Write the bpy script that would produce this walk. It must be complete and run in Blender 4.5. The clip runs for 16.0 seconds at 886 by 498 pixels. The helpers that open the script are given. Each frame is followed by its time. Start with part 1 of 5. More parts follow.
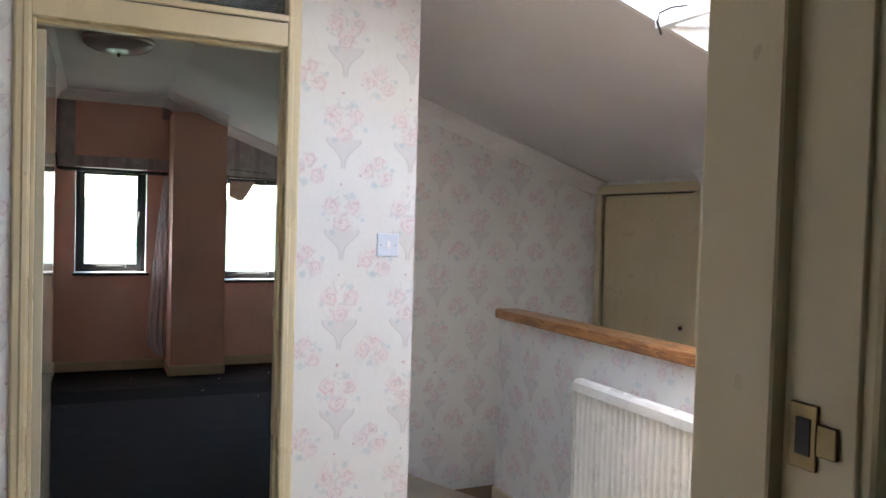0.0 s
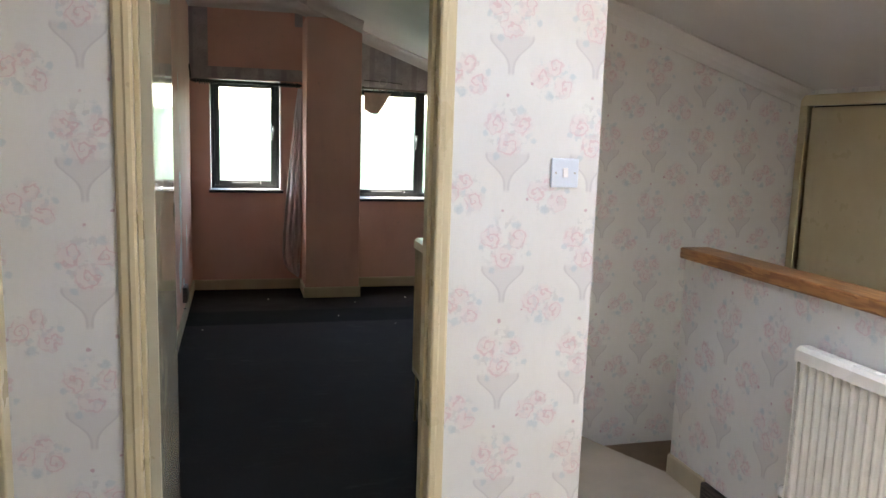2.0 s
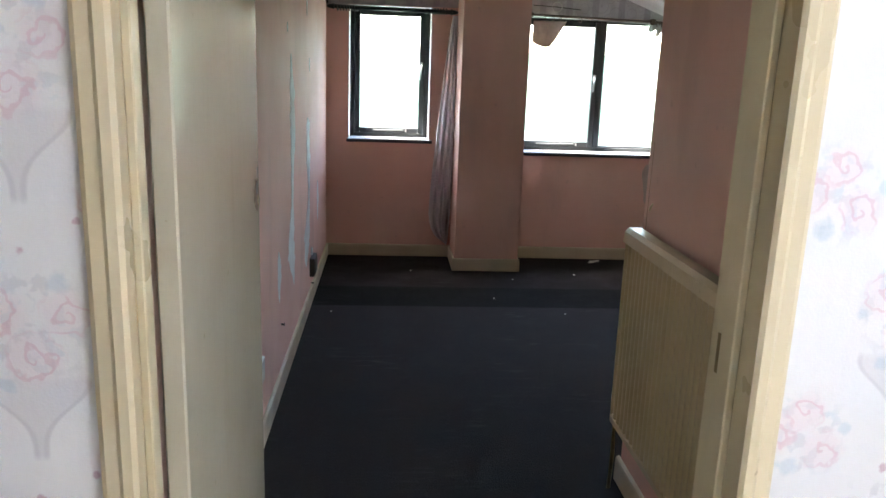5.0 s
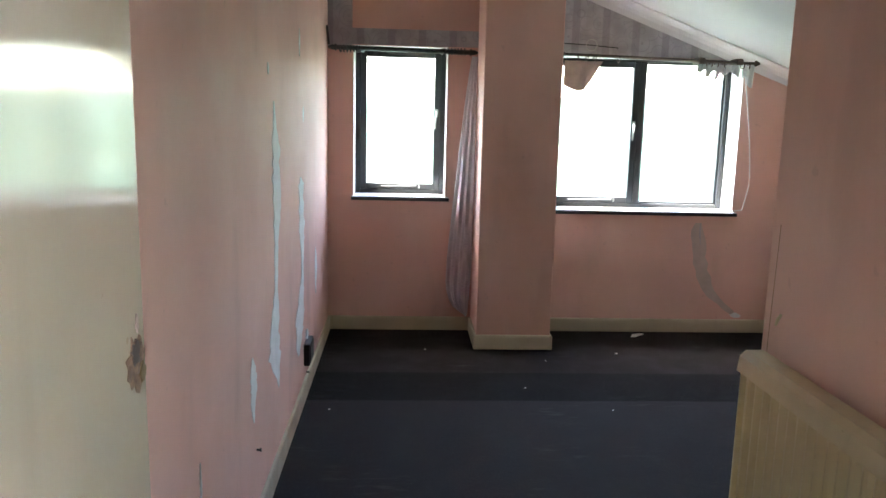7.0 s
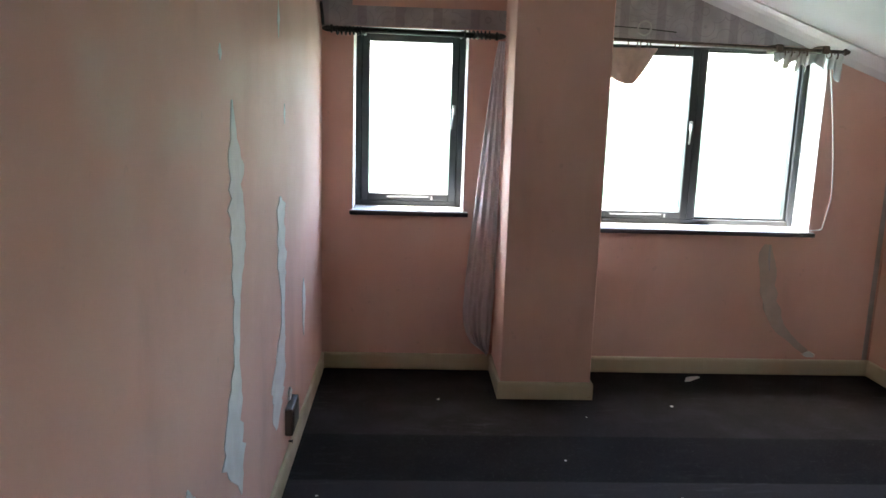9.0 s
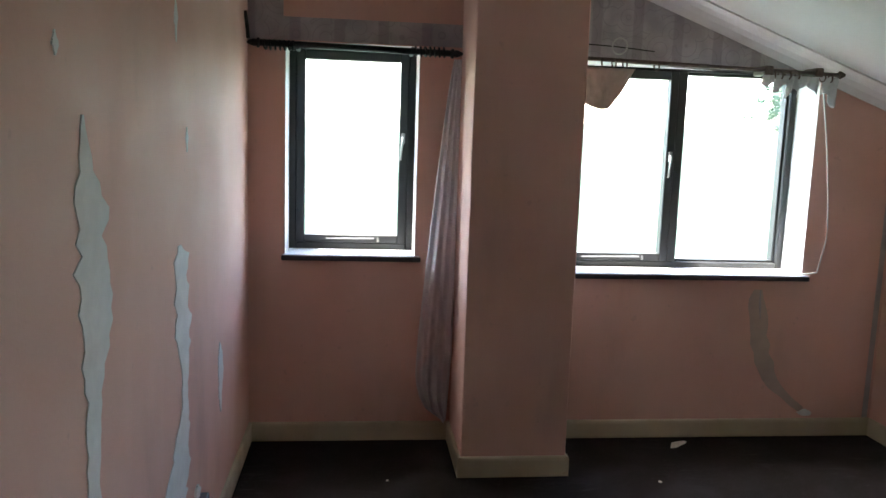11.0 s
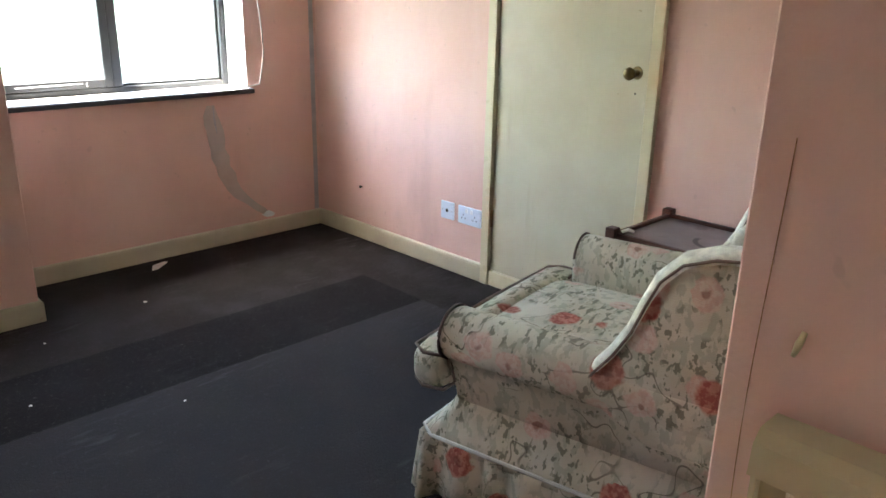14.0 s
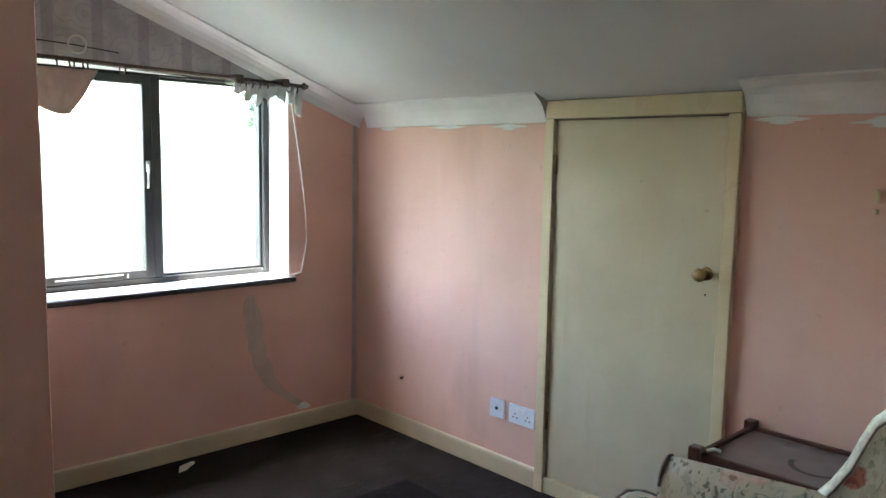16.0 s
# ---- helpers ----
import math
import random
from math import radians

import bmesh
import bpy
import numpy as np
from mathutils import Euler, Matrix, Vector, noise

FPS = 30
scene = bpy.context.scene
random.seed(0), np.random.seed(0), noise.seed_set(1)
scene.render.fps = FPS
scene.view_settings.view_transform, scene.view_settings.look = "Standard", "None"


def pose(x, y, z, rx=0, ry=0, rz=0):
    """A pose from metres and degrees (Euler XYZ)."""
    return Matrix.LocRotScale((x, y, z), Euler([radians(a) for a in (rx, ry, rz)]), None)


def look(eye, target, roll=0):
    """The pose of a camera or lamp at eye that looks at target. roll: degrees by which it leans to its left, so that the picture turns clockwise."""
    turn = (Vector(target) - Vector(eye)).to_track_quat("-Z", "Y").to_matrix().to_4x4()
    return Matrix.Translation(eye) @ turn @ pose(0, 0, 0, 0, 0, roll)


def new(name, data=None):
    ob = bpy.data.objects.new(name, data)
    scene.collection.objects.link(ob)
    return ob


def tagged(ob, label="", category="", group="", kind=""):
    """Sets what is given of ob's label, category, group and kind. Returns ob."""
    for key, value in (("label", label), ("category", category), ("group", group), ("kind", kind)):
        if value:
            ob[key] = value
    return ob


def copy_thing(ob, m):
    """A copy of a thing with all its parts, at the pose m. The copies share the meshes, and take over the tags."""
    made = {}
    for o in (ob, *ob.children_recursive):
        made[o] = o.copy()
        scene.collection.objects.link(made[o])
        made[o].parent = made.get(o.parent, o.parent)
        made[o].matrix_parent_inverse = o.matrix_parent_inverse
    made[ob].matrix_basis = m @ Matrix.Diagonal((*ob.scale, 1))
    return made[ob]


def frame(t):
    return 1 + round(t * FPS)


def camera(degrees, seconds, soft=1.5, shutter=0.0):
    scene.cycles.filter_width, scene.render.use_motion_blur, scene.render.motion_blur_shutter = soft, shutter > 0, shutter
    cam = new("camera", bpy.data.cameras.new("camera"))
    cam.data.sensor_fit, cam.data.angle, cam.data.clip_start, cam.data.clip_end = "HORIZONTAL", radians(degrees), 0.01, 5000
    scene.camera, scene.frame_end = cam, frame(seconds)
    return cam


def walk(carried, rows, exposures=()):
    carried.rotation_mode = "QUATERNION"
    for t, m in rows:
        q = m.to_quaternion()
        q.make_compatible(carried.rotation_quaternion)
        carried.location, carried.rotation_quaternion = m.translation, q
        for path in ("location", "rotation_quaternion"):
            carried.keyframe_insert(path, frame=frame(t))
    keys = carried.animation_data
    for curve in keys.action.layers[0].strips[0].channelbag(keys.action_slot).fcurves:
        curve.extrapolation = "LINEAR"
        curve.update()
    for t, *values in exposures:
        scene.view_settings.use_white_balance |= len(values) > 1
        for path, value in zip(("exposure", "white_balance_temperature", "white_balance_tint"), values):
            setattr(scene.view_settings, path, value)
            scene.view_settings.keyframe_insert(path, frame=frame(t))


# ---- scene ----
cam = camera(60.2, 16.0)
PATH = [
    (0, (0.324, -2.700, 1.370), (1.152, -0.880, 1.311), 1.7),
    (0.5, (0.358, -2.565, 1.353), (1.180, -0.744, 1.262), 1.9),
    (1, (0.394, -2.430, 1.358), (1.170, -0.596, 1.175), 1.9),
    (1.5, (0.393, -2.296, 1.370), (1.040, -0.422, 1.100), 2.0),
    (2, (0.390, -2.107, 1.395), (0.905, -0.197, 1.099), 1.8),
    (2.5, (0.411, -1.934, 1.382), (0.829, -0.002, 1.081), 1.8),
    (3, (0.457, -1.706, 1.377), (0.740, 0.250, 1.072), 1.6),
    (3.5, (0.457, -1.496, 1.353), (0.641, 0.469, 1.031), 1.5),
    (5.8, (0.408, -0.620, 1.394), (0.546, 1.314, 0.904), 1.8),
    (6, (0.393, -0.546, 1.406), (0.526, 1.398, 0.954), 1.4),
    (6.5, (0.409, -0.373, 1.397), (0.529, 1.590, 1.034), 1.5),
    (7, (0.468, -0.154, 1.383), (0.577, 1.813, 1.040), 1.4),
    (7.5, (0.477, 0.039, 1.376), (0.580, 2.008, 1.041), 1.5),
    (8, (0.448, 0.287, 1.378), (0.553, 2.255, 1.037), 1.7),
    (8.5, (0.448, 0.502, 1.423), (0.541, 2.465, 1.050), 1.8),
    (11, (0.484, 1.267, 1.396), (0.705, 3.235, 1.115), 1.9),
    (11.5, (0.496, 1.306, 1.332), (1.132, 3.190, 1.115), 1.6),
    (12, (0.511, 1.327, 1.347), (1.587, 2.997, 1.121), 0.9),
    (12.5, (0.525, 1.301, 1.319), (1.865, 2.754, 1.012), 0.7),
    (13, (0.567, 1.208, 1.279), (1.920, 2.610, 0.825), 0.8),
    (13.5, (0.539, 1.180, 1.280), (1.885, 2.532, 0.680), 1.1),
    (14, (0.534, 1.126, 1.297), (1.867, 2.475, 0.660), 1.2),
    (14.5, (0.531, 1.104, 1.331), (1.870, 2.460, 0.726), 1.1),
    (15, (0.531, 1.163, 1.378), (1.896, 2.545, 0.902), 1.1),
    (15.5, (0.566, 1.261, 1.396), (1.943, 2.672, 1.064), 1.0),
    (16, (0.572, 1.378, 1.405), (1.930, 2.828, 1.175), 1.1),
]
EXPOSURES = [(0, 4.6, 7100, 10), (0.8, 4.75, 7300, 9), (2, 4.75, 7600, 9), (3.5, 4.8, 7500, 8), (5.8, 5.6, 6700, 10), (6.5, 5.75, 6800, 10), (8.5, 5.45, 6900, 10), (11, 4.9, 6900, 10), (12, 4.35, 6800, 9), (12.6, 4.4, 6900, 10), (13.4, 5.5, 7100, 10), (14.5, 6.1, 7300, 11), (15.3, 5.85, 7100, 10), (16, 5.35, 7000, 10)]
walk(cam, [(t, look(eye, target, roll)) for t, eye, target, roll in PATH], EXPOSURES)

# ---- light: overcast daylight through the windows and the skylight ----
world = bpy.data.worlds.new("sky")
scene.world = world
world.use_nodes = True
wn = world.node_tree
sky = wn.nodes.new("ShaderNodeTexSky")
sky.sky_type, sky.sun_disc = "NISHITA", False
sky.sun_elevation, sky.sun_rotation = radians(70), radians(-47)
sky.air_density, sky.dust_density = 1.0, 2.0
wn.links.new(sky.outputs[0], wn.nodes["Background"].inputs[0])
wn.nodes["Background"].inputs[1].default_value = 0.15
sun = new("sun", bpy.data.lights.new("sun", "SUN"))
sun.data.energy, sun.data.angle, sun.data.color = 1.6, radians(10), (1.0, 0.97, 0.92)
sun.matrix_world = look((-0.26, 0.24, 30), (0, 0, 29))


# ---- materials ----
def mat(name, color, rough=0.6, metal=0.0, var=0.08, scale=6.0, bump=0.1, fine=60.0, spec=0.5):
    """A painted or plain surface with blotches at a large and grain at a small scale."""
    m = bpy.data.materials.new(name)
    m.use_nodes = True
    n, l = m.node_tree.nodes, m.node_tree.links
    b = n["Principled BSDF"]
    tc = n.new("ShaderNodeTexCoord")
    big, small = n.new("ShaderNodeTexNoise"), n.new("ShaderNodeTexNoise")
    big.inputs["Scale"].default_value, small.inputs["Scale"].default_value = scale, fine
    big.inputs["Detail"].default_value = 5
    l.new(tc.outputs["Object"], big.inputs["Vector"])
    l.new(tc.outputs["Object"], small.inputs["Vector"])
    ramp = n.new("ShaderNodeMapRange")
    ramp.inputs["From Min"].default_value, ramp.inputs["From Max"].default_value = 0.3, 0.7
    ramp.inputs["To Min"].default_value, ramp.inputs["To Max"].default_value = 1 - var, 1 + var
    l.new(big.outputs["Fac"], ramp.inputs["Value"])
    mul = n.new("ShaderNodeVectorMath")
    mul.operation = "SCALE"
    mul.inputs[0].default_value = color
    l.new(ramp.outputs[0], mul.inputs["Scale"])
    l.new(mul.outputs[0], b.inputs["Base Color"])
    b.inputs["Roughness"].default_value, b.inputs["Metallic"].default_value = rough, metal
    b.inputs["Specular IOR Level"].default_value = spec
    if bump:
        bp = n.new("ShaderNodeBump")
        bp.inputs["Strength"].default_value, bp.inputs["Distance"].default_value = bump, 0.004
        l.new(small.outputs["Fac"], bp.inputs["Height"])
        l.new(bp.outputs[0], b.inputs["Normal"])
    return m



class Shade:
    """Short hand for building shader node networks."""

    def __init__(self, name, rough=0.7, spec=0.3):
        self.m = bpy.data.materials.new(name)
        self.m.use_nodes = True
        self.n, self.l = self.m.node_tree.nodes, self.m.node_tree.links
        self.b = self.n["Principled BSDF"]
        self.b.inputs["Roughness"].default_value = rough
        self.b.inputs["Specular IOR Level"].default_value = spec
        self.pos = self.n.new("ShaderNodeTexCoord").outputs["Object"]
        x = self.n.new("ShaderNodeSeparateXYZ")
        self.l.new(self.pos, x.inputs[0])
        self.x, self.y, self.z = x.outputs

    def put(self, socket, v):
        if isinstance(v, (int, float, tuple)):
            socket.default_value = v
        else:
            self.l.new(v, socket)

    def math(self, op, a, b=0.0, c=0.0):
        k = self.n.new("ShaderNodeMath")
        k.operation = op
        for i, v in enumerate((a, b, c)):
            self.put(k.inputs[i], v)
        return k.outputs[0]

    def xyz(self, x, y, z=0.0):
        k = self.n.new("ShaderNodeCombineXYZ")
        for i, v in enumerate((x, y, z)):
            self.put(k.inputs[i], v)
        return k.outputs[0]

    def noise(self, scale, vec=None, detail=3, stretch=None):
        k = self.n.new("ShaderNodeTexNoise")
        k.inputs["Scale"].default_value, k.inputs["Detail"].default_value = scale, detail
        v = vec if vec is not None else self.pos
        if stretch:
            mp = self.n.new("ShaderNodeVectorMath")
            mp.operation = "MULTIPLY"
            self.l.new(v, mp.inputs[0])
            mp.inputs[1].default_value = stretch
            v = mp.outputs[0]
        self.l.new(v, k.inputs["Vector"])
        return k.outputs["Fac"]

    def ramp(self, v, a, b, lo=0.0, hi=1.0):
        k = self.n.new("ShaderNodeMapRange")
        k.interpolation_type = "SMOOTHSTEP"
        self.put(k.inputs["Value"], v)
        for name, w in (("From Min", a), ("From Max", b), ("To Min", lo), ("To Max", hi)):
            k.inputs[name].default_value = w
        return k.outputs[0]

    def mix(self, f, a, b):
        k = self.n.new("ShaderNodeMix")
        k.data_type = "RGBA"
        self.put(k.inputs[0], f)
        for i, v in ((6, a), (7, b)):
            self.put(k.inputs[i], (*v, 1.0) if isinstance(v, tuple) and len(v) == 3 else v)
        return k.outputs[2]

    def done(self, color, height=None, strength=0.2, dist=0.003, rough=None):
        self.put(self.b.inputs["Base Color"], (*color, 1.0) if isinstance(color, tuple) else color)
        if rough is not None:
            self.put(self.b.inputs["Roughness"], rough)
        if height is not None:
            k = self.n.new("ShaderNodeBump")
            k.inputs["Strength"].default_value, k.inputs["Distance"].default_value = strength, dist
            self.l.new(height, k.inputs["Height"])
            self.l.new(k.outputs[0], self.b.inputs["Normal"])
        return self.m


def pink_wall():
    s = Shade("pink_paint", 0.7, 0.22)
    blot = s.ramp(s.noise(1.7, detail=5), 0.3, 0.7)
    col = s.mix(blot, (0.69, 0.43, 0.355), (0.76, 0.495, 0.415))
    grime = s.ramp(s.noise(3.2, detail=6, stretch=(1, 1, 0.35)), 0.56, 0.74, 0.0, 0.35)
    col = s.mix(grime, col, (0.47, 0.30, 0.25))
    spots = s.ramp(s.noise(22, detail=2), 0.70, 0.76, 0.0, 0.3)
    col = s.mix(spots, col, (0.50, 0.33, 0.28))
    low = s.ramp(s.noise(9, stretch=(1, 1, 0.2)), 0.5, 0.8, 0.0, 0.15)
    col = s.mix(low, col, (0.82, 0.60, 0.53))
    h = s.math("ADD", s.noise(140, detail=2), s.math("MULTIPLY", s.noise(14, detail=4), 0.9))
    return s.done(col, h, 0.22, 0.003, s.ramp(s.noise(5), 0.3, 0.7, 0.58, 0.78))


def rose_paper(name, u0, v0):
    """Wallpaper with a half-drop of large and small rose bunches; u0 and v0 place one large bunch."""
    s = Shade(name, 0.75, 0.2)
    u, v = s.math("ADD", s.x, s.y), s.z
    wob = s.math("MULTIPLY", s.math("SUBTRACT", s.noise(60, detail=3), 0.5), 0.020)
    W, H = 0.262, 0.332

    def cell(du, dv):
        a = s.math("SUBTRACT", s.math("WRAP", s.math("ADD", u, W / 2 - u0 - du), W, 0.0), W / 2)
        b = s.math("SUBTRACT", s.math("WRAP", s.math("ADD", v, H / 2 - v0 - dv), H, 0.0), H / 2)
        return a, b

    def disc(ab, cx, cy, r, soft=0.6, sx=1.0):
        dx = s.math("MULTIPLY", s.math("SUBTRACT", ab[0], cx), sx)
        dy = s.math("SUBTRACT", ab[1], cy)
        d = s.math("SQRT", s.math("ADD", s.math("MULTIPLY", dx, dx), s.math("MULTIPLY", dy, dy)))
        return s.ramp(s.math("ADD", d, wob), r, r * soft), d, s.math("ARCTAN2", dy, dx)

    col = s.mix(s.ramp(s.noise(2.5, detail=4), 0.3, 0.7), (0.73, 0.725, 0.70), (0.78, 0.78, 0.76))
    paper = s.ramp(s.noise(40, stretch=(1, 1, 0.25)), 0.45, 0.75, 0.0, 0.10)
    col = s.mix(paper, col, (0.62, 0.62, 0.61))
    big, small = cell(0.0, 0.0), cell(W / 2, -H / 2)
    leaf = s.ramp(s.noise(46, detail=2), 0.50, 0.60)
    blue = s.ramp(s.noise(17, detail=1), 0.45, 0.6)

    def tint(mask, colour, f):
        return s.mix(s.math("MULTIPLY", mask, f), col, colour)

    # grey-green and blue foliage round each bunch
    for ab, cx, cy, r, sx in ((big, 0.0, 0.022, 0.098, 1.1), (small, 0.0, 0.0, 0.078, 1.0)):
        m, _, _ = disc(ab, cx, cy, r, 0.55, sx)
        col = tint(s.math("MULTIPLY", m, leaf), s.mix(blue, (0.52, 0.52, 0.52), (0.47, 0.56, 0.60)), 0.42)
    # the stems under each large bunch: two pale bows that meet and run down
    dz = s.ramp(big[1], -0.055, -0.165)
    half = s.math("ADD", s.math("MULTIPLY", s.math("POWER", s.math("SUBTRACT", 1.0, dz), 2.4), 0.058), 0.006)
    edge = s.math("ABSOLUTE", s.math("SUBTRACT", s.math("ABSOLUTE", big[0]), half))
    zone = s.math("MULTIPLY", s.ramp(big[1], -0.040, -0.055), s.ramp(big[1], -0.163, -0.150))
    col = tint(s.math("MULTIPLY", s.ramp(edge, 0.006, 0.001), zone), (0.50, 0.48, 0.49), 0.5)
    inside = s.ramp(s.math("SUBTRACT", s.math("ABSOLUTE", big[0]), half), 0.002, -0.006)
    col = tint(s.math("MULTIPLY", inside, zone), (0.60, 0.58, 0.58), 0.42)
    for ab, cx, cy, r in ((big, 0.035, 0.075, 0.017), (big, 0.080, -0.012, 0.012), (small, -0.01, -0.046, 0.018), (small, 0.062, 0.012, 0.012), (big, -0.035, -0.058, 0.014), (big, -0.07, 0.01, 0.012)):
        m, _, _ = disc(ab, cx, cy, r, 0.4)
        col = tint(m, (0.45, 0.56, 0.60), 0.45)
    # each rose is a pale bloom with curled darker petal strokes
    curl = s.math("MULTIPLY", s.noise(30, detail=2), 17.0)
    for ab, cx, cy, r in ((big, -0.038, 0.036, 0.043), (big, 0.044, 0.036, 0.039), (big, 0.002, -0.024, 0.046), (small, -0.036, 0.006, 0.040), (small, 0.034, -0.020, 0.038), (small, 0.004, 0.036, 0.033)):
        m, d, ang = disc(ab, cx, cy, r, 0.5)
        col = tint(m, (0.76, 0.62, 0.63), 0.38)
        swirl = s.math("SINE", s.math("ADD", s.math("ADD", s.math("MULTIPLY", d, 270.0), s.math("MULTIPLY", ang, 1.0)), curl))
        col = tint(s.math("MULTIPLY", s.ramp(swirl, 0.5, 0.95), m), (0.64, 0.41, 0.45), 0.46)
    m, _, _ = disc(big, -0.006, 0.118, 0.007, 0.3)
    col = tint(m, (0.50, 0.27, 0.33), 0.6)
    m, _, _ = disc(small, -0.066, -0.014, 0.006, 0.3)
    col = tint(m, (0.50, 0.27, 0.33), 0.6)
    stain = s.ramp(s.noise(1.3, detail=6), 0.60, 0.75, 0.0, 0.2)
    col = s.mix(stain, col, (0.62, 0.57, 0.49))
    h = s.math("ADD", s.noise(90, detail=2), s.noise(260, detail=1))
    return s.done(col, h, 0.12, 0.002)


def old_paper():
    """Striped grey wallpaper left where a pelmet once hung."""
    s = Shade("old_grey_wallpaper", 0.8, 0.2)
    st = s.math("WRAP", s.math("ADD", s.x, 0.03), 0.19, 0.0)
    stripe = s.math("MULTIPLY", s.ramp(st, 0.012, 0.02), s.ramp(st, 0.066, 0.058))
    col = s.mix(s.ramp(s.noise(7, detail=5), 0.35, 0.7), (0.50, 0.48, 0.49), (0.38, 0.35, 0.36))
    col = s.mix(s.math("MULTIPLY", stripe, 0.55), col, (0.30, 0.26, 0.28))
    v = s.n.new("ShaderNodeTexVoronoi")
    v.inputs["Scale"].default_value = 9
    s.l.new(s.pos, v.inputs["Vector"])
    swirl = s.ramp(s.math("ABSOLUTE", s.math("SUBTRACT", s.math("WRAP", v.outputs["Distance"], 0.22, 0.0), 0.11)), 0.02, 0.005, 0.0, 0.45)
    col = s.mix(swirl, col, (0.27, 0.25, 0.26))
    return s.done(col, s.noise(120), 0.2, 0.002)


def carpet():
    """Charcoal carpet with pile bands, wear and dust."""
    s = Shade("dark_carpet", 0.97, 0.05)
    wob = s.math("MULTIPLY", s.math("SUBTRACT", s.noise(30), 0.5), 0.012)
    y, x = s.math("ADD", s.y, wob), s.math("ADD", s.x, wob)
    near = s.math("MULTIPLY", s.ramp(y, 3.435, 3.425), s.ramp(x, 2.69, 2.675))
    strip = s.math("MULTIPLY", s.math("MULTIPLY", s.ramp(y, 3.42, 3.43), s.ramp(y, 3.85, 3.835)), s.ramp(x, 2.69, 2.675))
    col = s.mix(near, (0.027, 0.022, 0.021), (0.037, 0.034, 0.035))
    pile = s.ramp(s.noise(5, detail=6), 0.4, 0.75, 0.0, 0.5)
    col = s.mix(pile, col, (0.046, 0.042, 0.042))
    scuff = s.math("MULTIPLY", s.ramp(s.noise(2.2, detail=5), 0.5, 0.66), s.ramp(s.noise(16, detail=5, stretch=(0.5, 2.2, 1)), 0.5, 0.72, 0.0, 0.5))
    col = s.mix(scuff, col, (0.085, 0.081, 0.082))
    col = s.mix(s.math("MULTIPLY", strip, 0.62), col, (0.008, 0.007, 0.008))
    dust = s.ramp(s.noise(70, detail=5), 0.58, 0.78, 0.0, 0.6)
    col = s.mix(dust, col, (0.075, 0.07, 0.072))
    speck = s.ramp(s.noise(260, detail=1), 0.66, 0.76, 0.0, 0.7)
    col = s.mix(speck, col, (0.10, 0.095, 0.1))
    h = s.math("ADD", s.noise(420, detail=1), s.noise(110, detail=2))
    return s.done(col, h, 0.7, 0.004)


def floral():
    """Cream upholstery print: red and pink flowers among dense grey-green sprays."""
    s = Shade("floral_fabric", 0.9, 0.15)
    col = s.mix(s.ramp(s.noise(9, detail=4), 0.3, 0.7), (0.60, 0.56, 0.45), (0.50, 0.45, 0.34))
    spray = s.math("MULTIPLY", s.ramp(s.noise(34, detail=3, stretch=(1.0, 1.5, 0.8)), 0.51, 0.56), s.ramp(s.noise(8, detail=2), 0.34, 0.44))
    col = s.mix(s.math("MULTIPLY", spray, 0.42), col, (0.27, 0.285, 0.22))
    mark = s.math("MULTIPLY", s.ramp(s.noise(48, detail=2, stretch=(0.55, 1.4, 1.0)), 0.55, 0.60), s.ramp(s.noise(10, detail=1), 0.42, 0.52))
    col = s.mix(s.math("MULTIPLY", mark, 0.8), col, (0.15, 0.15, 0.11))
    twig = s.math("MULTIPLY", s.ramp(s.math("ABSOLUTE", s.math("SUBTRACT", s.noise(9, detail=1), 0.5)), 0.010, 0.003), s.ramp(s.noise(5, detail=1), 0.50, 0.56))
    col = s.mix(s.math("MULTIPLY", twig, 0.75), col, (0.13, 0.11, 0.09))
    wob = s.n.new("ShaderNodeTexNoise")
    wob.inputs["Scale"].default_value = 30
    s.l.new(s.pos, wob.inputs["Vector"])
    add = s.n.new("ShaderNodeVectorMath")
    add.operation = "MULTIPLY_ADD"
    s.l.new(wob.outputs["Color"], add.inputs[0])
    add.inputs[1].default_value = (0.030, 0.030, 0.030)
    s.l.new(s.pos, add.inputs[2])
    for scale, r, c1, c2, cut, f in ((10.0, 0.40, (0.60, 0.36, 0.30), (0.64, 0.46, 0.38), 0.50, 0.75), (8.0, 0.36, (0.34, 0.075, 0.055), (0.50, 0.19, 0.14), 0.60, 0.9)):
        v = s.n.new("ShaderNodeTexVoronoi")
        v.inputs["Scale"].default_value = scale
        s.l.new(add.outputs[0], v.inputs["Vector"])
        sep = s.n.new("ShaderNodeSeparateColor")
        s.l.new(v.outputs["Color"], sep.inputs[0])
        has = s.math("GREATER_THAN", sep.outputs[0], cut)
        mask = s.math("MULTIPLY", s.ramp(v.outputs["Distance"], r, r * 0.8), has)
        petals = s.ramp(s.noise(75, detail=2), 0.42, 0.58)
        heart = s.math("MULTIPLY", s.ramp(v.outputs["Distance"], 0.13, 0.08), has)
        col = s.mix(s.math("MULTIPLY", mask, f), col, s.mix(petals, c1, c2))
        col = s.mix(s.math("MULTIPLY", heart, 0.6), col, (0.20, 0.06, 0.04))
    col = s.mix(s.ramp(s.noise(2.5, detail=5), 0.5, 0.75, 0.0, 0.4), col, (0.34, 0.29, 0.22))
    weave = s.math("ADD", s.noise(500, detail=1), s.math("MULTIPLY", s.noise(20, detail=3), 1.5))
    return s.done(col, weave, 0.35, 0.004)


